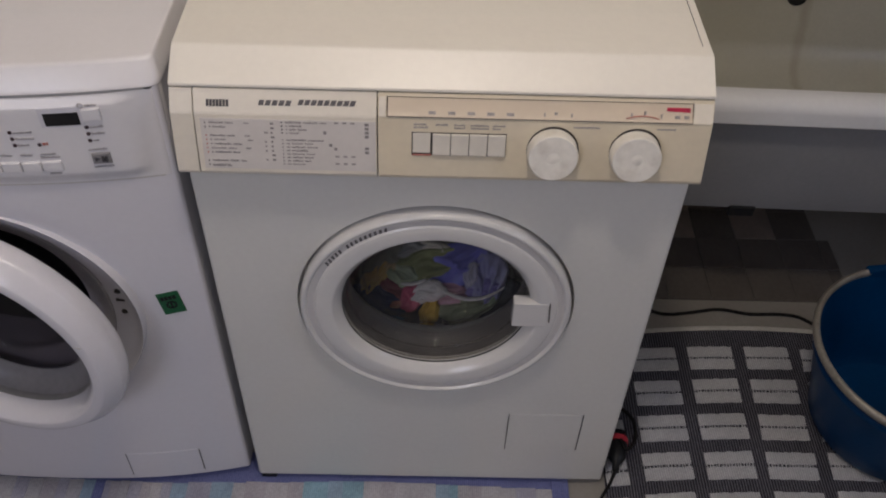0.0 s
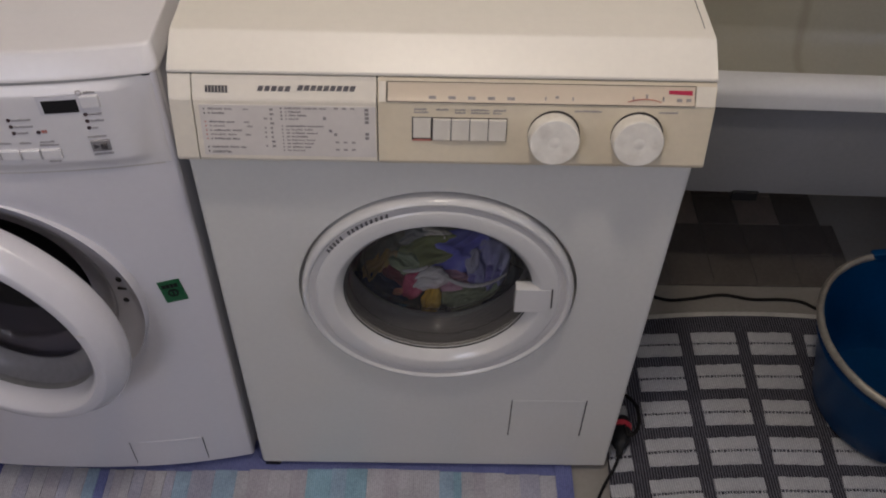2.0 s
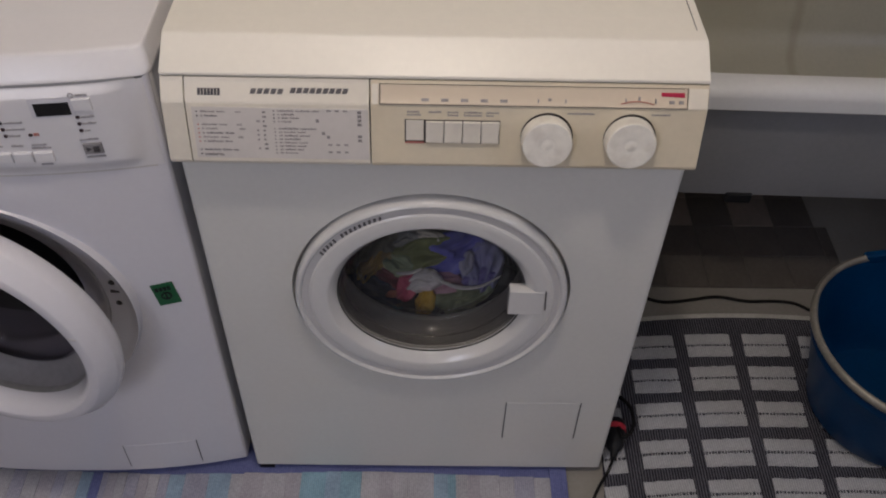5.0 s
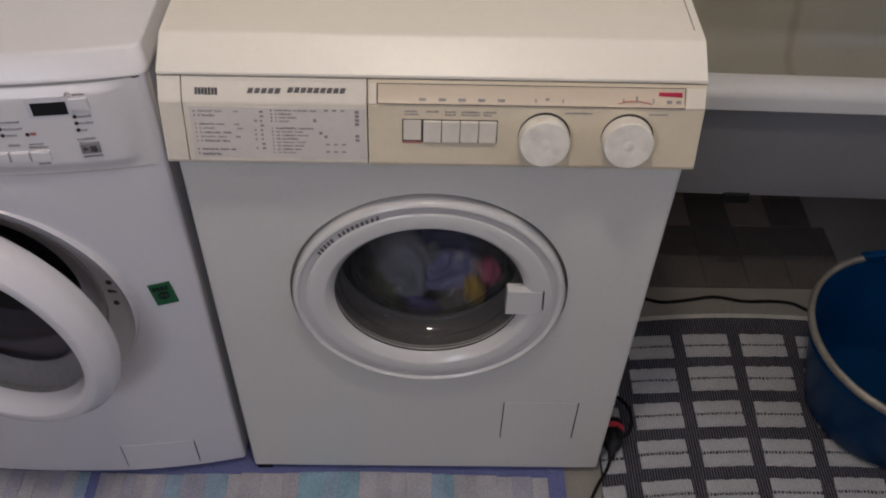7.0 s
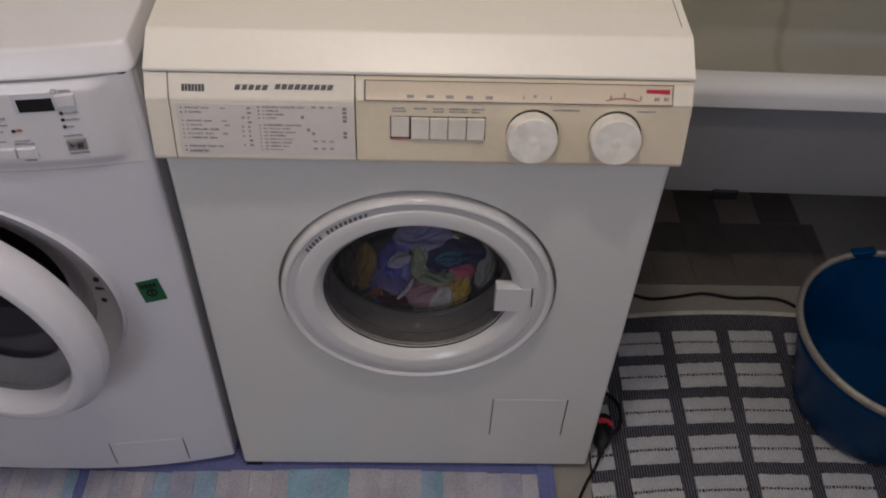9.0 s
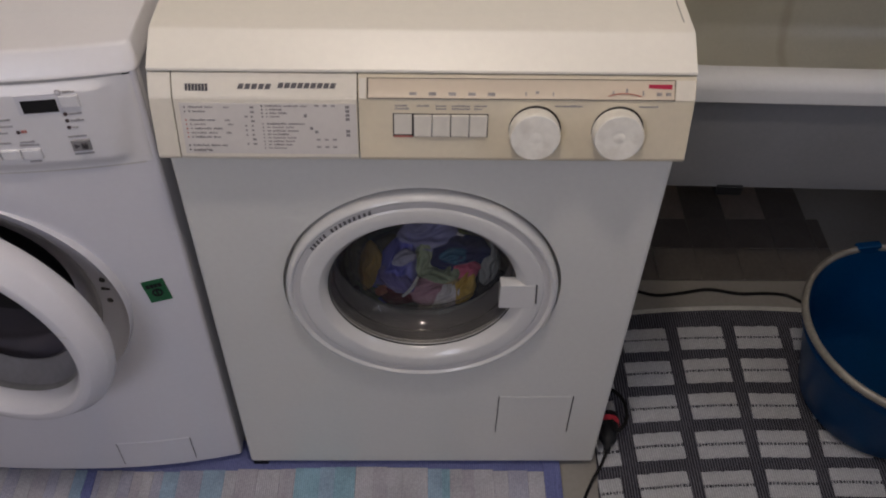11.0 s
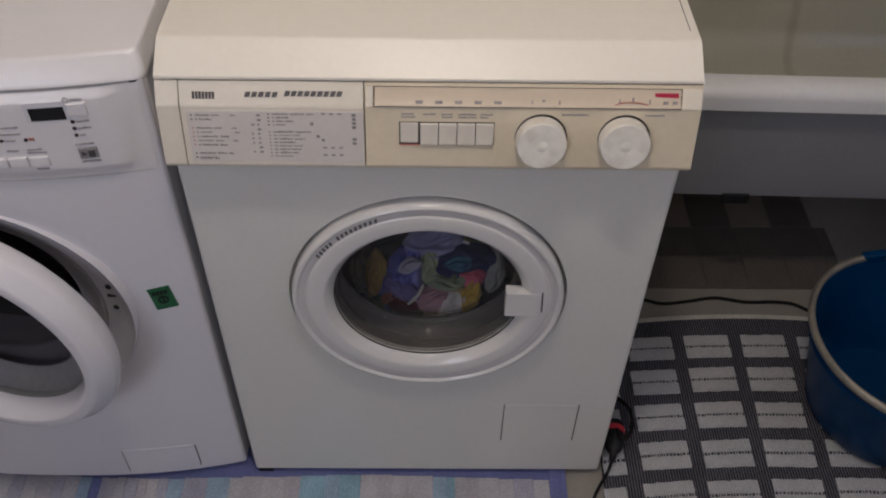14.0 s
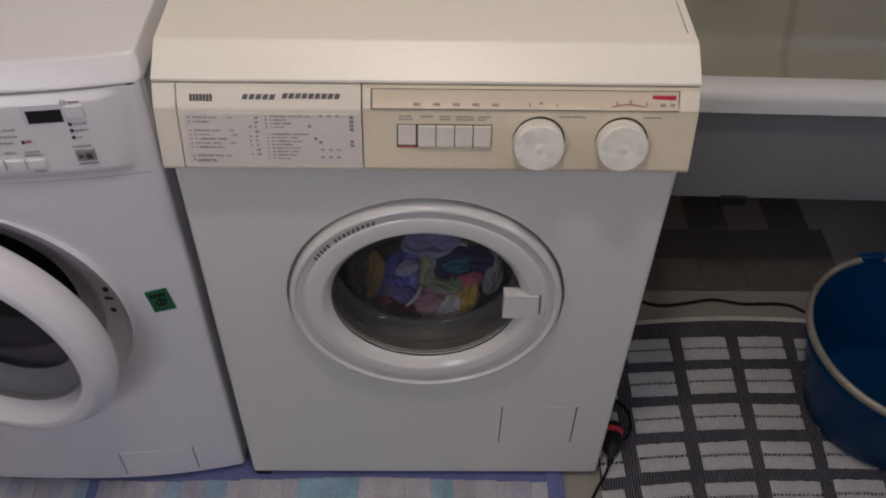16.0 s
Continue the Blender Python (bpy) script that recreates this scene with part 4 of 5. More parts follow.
def bath():
    b = thing("bath", "white enamelled bath on feet with rust-streaked inside", "bath", (0.606, 0.355, 0.0))
    b.rotation_euler = (0, 0, radians(-1.4))
    W, D = 1.60, 0.70
    rows = [(0.300, 0.060, 0.10), (0.308, 0.042, 0.10), (0.35, 0.034, 0.10), (0.45, 0.028, 0.10), (0.520, 0.026, 0.10), (0.5255, 0.018, 0.10), (0.524, 0.006, 0.10), (0.528, 0.0, 0.10), (0.550, 0.0, 0.10), (0.560, 0.003, 0.10), (0.567, 0.011, 0.10), (0.570, 0.022, 0.10), (0.569, 0.042, 0.10), (0.562, 0.052, 0.10)]
    inner = [(0.562, 0.052, 0.10), (0.53, 0.060, 0.11), (0.41, 0.078, 0.135), (0.31, 0.100, 0.13), (0.265, 0.130, 0.12), (0.248, 0.180, 0.10), (0.242, 0.260, 0.05)]
    def skin(rows, cap0, cap1):
        bm = bmesh.new()
        loops = [[bm.verts.new((x, y, z)) for x, y in rounded_loop(i, W - i, i, D - i, r)] for z, i, r in rows]
        for p, q in zip(loops, loops[1:]):
            n = len(p)
            for k in range(n):
                bm.faces.new((p[k], p[(k + 1) % n], q[(k + 1) % n], q[k]))
        if cap0:
            bm.faces.new(loops[0])
        if cap1:
            bm.faces.new(loops[-1])
        return bm
    # unseen underside, shaped low to keep light off the floor beneath
    under = [(0.135, 0.28, 0.05), (0.150, 0.225, 0.07), (0.205, 0.165, 0.09), (0.265, 0.100, 0.10), (0.288, 0.076, 0.10), (0.300, 0.060, 0.10)]
    part("outer_shell", skin(under + rows[:6], True, False), BATH_SIDE, b, "grey outer side, darker than the rim", 50)
    part("rim", skin(rows[5:], False, False), BATH_LIP, b, "white enamelled rolled rim", 50)
    part("inner_basin", skin(inner, False, True), bath_enamel(), b, "dull white basin, darker than the rim, with brown streaks", 50)
    part("overflow", lathe_y([(0, -0.006), (0.018, -0.006), (0.022, 0.0), (0.022, 0.004)], 0.459, 0.408, D - 0.081, 24), BLACK, b, "dark overflow fitting")
    for x in (0.245, 1.30):
        part("foot_bracket", box(x - 0.024, x + 0.024, 0.036, 0.075, 0.291, 0.313, 0.003), BLACK, b, "black iron bracket")
        for y in (0.43, 0.52):
            leg = box(x - 0.012, x + 0.012, y - 0.012, y + 0.012, 0.0, 0.17, 0.003)
            part("foot", leg, BLACK, b, "black iron bath foot")


bath()


# ---- floor tiles under the bath ----
def tile_field():
    field = thing("floor_tile_patch", "chequered brown floor tiles under the bath", "floor tiles", (0, 0, 0), kind="structure")
    size = 0.0905
    me = finish(box(0.0004, size - 0.0004, 0.0004, size - 0.0004, 0.0, 0.005, 0.0005, 1), "floor_tile")
    me.materials.append(TILE_DARK)
    def retiled(material):
        other = me.copy()
        other.materials.clear()
        other.materials.append(material)
        return other
    light_tile, shade_tile = retiled(TILE_LIGHT), retiled(TILE_SHADE)
    slim = finish(box(0.0004, 0.026, 0.0004, size - 0.0004, 0.0, 0.005, 0.0005, 1), "floor_tile")
    slim.materials.append(TILE_DARK)
    slim_shade = slim.copy()
    slim_shade.materials.clear()
    slim_shade.materials.append(TILE_SHADE)
    # the front row, j = -2, carries the fading shade in its colour
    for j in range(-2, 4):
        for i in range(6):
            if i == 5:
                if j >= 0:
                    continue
                data = slim if j == -1 else slim_shade
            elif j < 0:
                data = me if j == -1 else shade_tile
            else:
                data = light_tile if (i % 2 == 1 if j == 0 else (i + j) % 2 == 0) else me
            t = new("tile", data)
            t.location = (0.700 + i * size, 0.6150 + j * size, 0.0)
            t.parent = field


tile_field()


# ---- checked rug ----
SHEAR = 0.060


def skewed(bm, ox=0.0, oy=0.0):
    for v in bm.verts:
        v.co.x += SHEAR * (v.co.y + oy - 0.306)
        v.co.z += 0.0
    return bm


def checked_rug():
    rug = thing("rug", "charcoal and off-white checked woven cotton rug", "rug", (0, 0, 0))
    def far_edge(x):
        return 0.358 - 0.30 * (x - 0.93) ** 2
    bm = bmesh.new()
    xs = [0.622 + i * (1.52 - 0.622) / 40 for i in range(41)]
    ys = [-0.75, -0.6, -0.4, -0.2, -0.1, 0.0, 0.1, 0.2, 0.28, 0.32]
    top = []
    for x in xs:
        col = [(x, y) for y in ys] + [(x, far_edge(x) - 0.006)]
        top.append([bm.verts.new((a, b, 0.0050 + 0.0008 * math.sin(7 * a + 5 * b))) for a, b in col])
    for p, q in zip(top, top[1:]):
        for i in range(len(p) - 1):
            bm.faces.new((p[i], q[i], q[i + 1], p[i + 1]))
    edge = bmesh.ops.extrude_edge_only(bm, edges=[e for e in bm.edges if e.is_boundary])["geom"]
    for v in edge:
        if isinstance(v, bmesh.types.BMVert):
            v.co.z = 0.0005
    part("ground_weave", skewed(bm), RUG_DARK, rug, "ribbed charcoal weave")
    hem = bmesh.new()
    cols = []
    for x in xs:
        y = far_edge(x)
        cols.append([hem.verts.new((x, y + d, z)) for d, z in ((-0.008, 0.0066), (-0.002, 0.0072), (0.004, 0.0055), (0.005, 0.0005))])
    for p, q in zip(cols, cols[1:]):
        for i in range(3):
            hem.faces.new((p[i], q[i], q[i + 1], p[i + 1]))
    part("hem", skewed(hem), RUG_HEM, rug, "pale stitched hem")
    def cell(w, seed):
        """A pair of off-white woven blocks with uneven edges and a broken dark line between them."""
        rng = random.Random(seed)
        bm = bmesh.new()
        n = 14
        for y0, y1 in ((-0.0245, 0.0), (-0.0550, -0.0298)):
            cols = []
            for k in range(n + 1):
                x = w * k / n
                end = 0.0010 if k in (0, n) else 0.0
                lo, hi = y0 + rng.uniform(-0.0007, 0.0007), y1 + rng.uniform(-0.0009, 0.0009)
                h = 0.0021 + rng.uniform(-0.0003, 0.0003)
                jx = rng.uniform(-0.0006, 0.0006)
                cols.append([bm.verts.new((x + jx, y, z)) for y, z in ((lo, 0.0), (lo + 0.0007 + end, h), (hi - 0.0007 - end, h), (hi, 0.0))])
            for p, q in zip(cols, cols[1:]):
                for e in range(3):
                    bm.faces.new((p[e], q[e], q[e + 1], p[e + 1]))
            bm.faces.new(cols[0])
            bm.faces.new(cols[-1][::-1])
        x = 0.001
        rows = []
        while x < w - 0.003:
            t = rng.uniform(0.0010, 0.0022)
            rows.append((x, x + t, -0.0302, -0.0240, 0.0, 0.0019))
            x += t + rng.uniform(0.0025, 0.006)
        boxes(rows, bm)
        for v in bm.verts:
            v.co.x += SHEAR * v.co.y
        me = finish(bm, "white_patch")
        me.materials.append(RUG_WHITE)
        return me
    full, slim = [cell(0.0880, q) for q in range(6)], [cell(0.040, 20 + q) for q in range(3)]
    for k in range(-2, 6):
        for j in range(0, 13):
            y = 0.3065 - 0.0780 * j
            x = 0.8030 + 0.1135 * k + SHEAR * (y - 0.306)
            c = new("white_patch", slim[j % 3] if k == -2 else full[(k * 5 + j * 3) % 6])
            c.location = (x + (0.0435 if k == -2 else 0.0), y - 0.0018 * j * max(0.0, min(1.0, (1.03 - x) / 0.25)) - 0.16 * (x + 0.04 - 0.95) ** 2 + 0.0015 * math.sin(k * 1.3 + j), 0.0052)
            c.rotation_euler = (0, 0, radians(-18 * (x + 0.04 - 0.95) + 0.8 * math.sin(k * 2.1 + j * 0.7)))
            c.parent = rug


checked_rug()


# ---- striped rug before the machines ----
def striped_rug():
    rug = thing("rug", "pale blue and lavender striped cotton rug before the machines", "rug", (0, 0, 0))
    tones = {
        "w": ((0.370, 0.361, 0.396), (0.430, 0.421, 0.447)), "l": ((0.310, 0.310, 0.387), (0.370, 0.370, 0.439)), "b": ((0.120, 0.138, 0.310), (0.172, 0.189, 0.370)),
        "c": ((0.230, 0.330, 0.440), (0.300, 0.390, 0.480)), "t": ((0.190, 0.330, 0.420), (0.270, 0.400, 0.470)), "p": ((0.344, 0.327, 0.361), (0.396, 0.378, 0.413)), "d": ((0.060, 0.069, 0.206), (0.095, 0.103, 0.275)),
    }
    mats = {k: weave_mat("rug_stripe_" + n, a, b, 0.0035, 0, depth=0.4) for (k, (a, b)), n in zip(tones.items(), ("white", "lavender", "blue", "pale_cyan", "turquoise", "pink_grey", "dark_blue"))}
    # runs of stripes: tones and where each run ends
    runs = (("d", -0.448), ("wlwplw", -0.300), ("cb", -0.263), ("lpwlpwl", -0.148), ("clc", -0.043), ("wpwp", 0.078), ("tct", 0.182), ("wpww", 0.307), ("ct", 0.345), ("wpwwlw", 0.5085), ("bb", 0.538))
    rng = random.Random(11)
    x = -0.458
    for tones_in, end in runs:
        weights = [rng.uniform(0.6, 1.4) for _ in tones_in]
        step = (end - x) / sum(weights)
        for c, k in zip(tones_in, weights):
            w = step * k
            edge = end < -0.44 or end > 0.53
            y1 = 0.012 if edge else -0.010 + 0.004 * math.sin(x * 9) + rng.uniform(-0.0012, 0.0012)
            part("stripe", box(x, x + w, -0.60, y1, 0.001, 0.0062 + rng.uniform(0, 0.0006), 0.0008, 1), mats[c], rug, "", None)
            x += w
    part("under_border", box(-0.458, 0.5335, -0.02, 0.05, 0.0004, 0.0034, 0.0008, 1), mats["b"], rug, "violet-blue border band")


striped_rug()


# ---- bucket ----
def bucket():
    b = thing("bucket", "large round blue plastic bucket with a worn grey rim", "bucket", (1.142, 0.138, 0.0078))
    out = [(0, 0.0), (0.122, 0.0), (0.134, 0.004), (0.142, 0.016), (0.152, 0.060), (0.168, 0.125), (0.180, 0.178), (0.186, 0.198), (0.187, 0.206), (0.183, 0.206), (0.176, 0.178), (0.164, 0.125), (0.148, 0.060), (0.138, 0.022), (0.128, 0.010), (0.10, 0.006), (0, 0.006)]
    part("bucket_body", lathe_z(out, n=96), BLUE_PLASTIC, b)
    part("rim", lathe_z([(0.1885 + 0.0062 * math.cos(a), 0.2100 + 0.0080 * math.sin(a)) for a in (2 * math.pi * i / 12 for i in range(12))], n=96, close=True), RIM_WORN, b, "worn grey-brown rolled rim")
    part("lower_band", lathe_z([(0.1785, 0.176), (0.1850, 0.178), (0.1868, 0.186), (0.1840, 0.191)], n=96), BLUE_PLASTIC, b, "raised band under the rim")
    lug = box(-0.024, 0.024, -0.006, 0.009, 0.178, 0.2205, 0.003)
    a = radians(98)
    bmesh.ops.transform(lug, matrix=Matrix.Translation((0.1875 * math.cos(a), 0.1875 * math.sin(a), 0)) @ pose(0, 0, 0, 0, 0, 8), verts=lug.verts)
    part("handle_lug", lug, BLUE_PLASTIC, b, "blue handle lug")


bucket()


# ---- cables ----
def cables():
    c = thing("power_cable", "thin black cable lying on the floor by the bath", "cable", (0, 0, 0.0))
    part("cable_run", tube([(0.60, 0.409, 0.0036), (0.72, 0.405, 0.0036), (0.775, 0.391, 0.0036), (0.83, 0.397, 0.0036), (0.89, 0.407, 0.0036), (0.95, 0.396, 0.0036), (1.01, 0.397, 0.0036), (1.05, 0.391, 0.0036), (1.085, 0.369, 0.0036), (1.14, 0.359, 0.0036)], 0.0034, loops=6), CABLE_BLACK, c)
    p = thing("extension_plug", "black plug with a red band on its lead", "plug", (0.631, 0.066, 0.0078))
    body = lathe_y([(0, 0.026), (0.013, 0.025), (0.016, 0.018), (0.0165, 0.004), (0.0175, 0.002), (0.0175, -0.010), (0.0165, -0.014), (0.0150, -0.028), (0.0105, -0.036), (0.0065, -0.040), (0.0060, -0.054), (0, -0.055)], 0, 0.0175, 0, 32)
    part("plug_body", body, BLACK, p)
    part("red_band", lathe_y([(0.0170, 0.0125), (0.0179, 0.0115), (0.0179, 0.0015), (0.0170, 0.0005)], 0, 0.0175, 0, 32), RED_PLASTIC, p, "red band")
    part("lead", tube([(0.0, -0.052, 0.0165), (-0.006, -0.075, 0.006), (-0.018, -0.105, 0.003), (-0.030, -0.150, 0.0025), (-0.045, -0.22, 0.0022), (-0.06, -0.32, 0.0022), (-0.07, -0.42, 0.0022)], 0.0027, loops=6), CABLE_BLACK, p)
    part("back_lead", tube([(0.002, 0.0, 0.036), (0.012, -0.018, 0.036), (0.024, -0.006, 0.034), (0.028, 0.02, 0.030), (0.022, 0.055, 0.022), (0.008, 0.078, 0.012), (-0.012, 0.095, 0.003), (-0.03, 0.11, 0.003)], 0.0034, loops=6), CABLE_BLACK, p)
    p.rotation_euler = (0, 0, radians(-12))


cables()


# ---- laundry in the drum ----
BED = Vector((0.297, 0.150, 0.345))
BED_U, BED_V = Vector((1, 0, 0)), Vector((0, 0.72, 0.694))
BED_N = BED_U.cross(BED_V)


def cloth_mat(name, col, other, amount):
    """Wet cotton in two tones, printed or faded in broad uneven patches."""
    return mat(name, col, 0.8, var=0.22, scale=26, fine=420, bump=0.3, spec=0.25, stain=other, stain_amount=amount)


def crumple(p, q, seed):
    """A heaped piece of wet cloth, p by q in half sizes, with soft folds that run along it."""
    bm = bmesh.new()
    off = Vector((seed * 3.1, seed * 1.7, seed * 5.3))
    rings, n = 16, 52
    top, low = [[bm.verts.new((0, 0, 0))]], [[bm.verts.new((0, 0, 0))]]
    for k in range(1, rings + 1):
        rho = (k / rings) ** 0.85
        a_ring, b_ring = [], []
        for i in range(n):
            a = 2 * math.pi * i / n
            c, s = math.cos(a), math.sin(a)
            edge = 1 + 0.30 * noise.noise(Vector((c * 0.9, s * 0.9, 0)) + off) + 0.12 * noise.noise(Vector((c * 2.4, s * 2.4, 0)) - off)
            x, y = p * rho * edge * c, q * rho * edge * s
            a_ring.append(bm.verts.new((x, y, 0)))
            b_ring.append(a_ring[-1] if k == rings else bm.verts.new((x * 0.97, y * 0.97, 0)))
        top.append(a_ring)
        low.append(b_ring)
    unit = math.sqrt(p * q)
    for side, loops in ((1, top), (-1, low[:-1])):
        for k, loop in enumerate(loops):
            rho = (k / rings) ** 0.85
            dome = math.sqrt(max(0.0, 1 - rho ** 2.2))
            for v in loop:
                w = Vector((v.co.x / unit, v.co.y / unit, 0.0))
                w = w + 0.55 * noise.noise_vector(w * 0.9 + off)
                fold = 1 - abs(2.3 * noise.noise(Vector((w.x * 0.55, w.y * 1.9, 0.3)) + off))
                fine = 1 - abs(2.3 * noise.noise(Vector((w.x * 1.6, w.y * 4.4, 0.7)) - off))
                if side > 0:
                    v.co.z = unit * ((0.30 * dome) + (0.30 * fold + 0.09 * fine) * (1 - 0.55 * rho ** 3) - 0.10)
                else:
                    v.co.z = -unit * (0.22 * dome + 0.06)
    for loops in (top, low):
        for g, h in zip(loops, loops[1:]):
            for i in range(n):
                j = (i + 1) % n
                bm.faces.new((g[0], h[i], h[j]) if len(g) == 1 else (g[i], h[i], h[j], g[j]))
    return bm


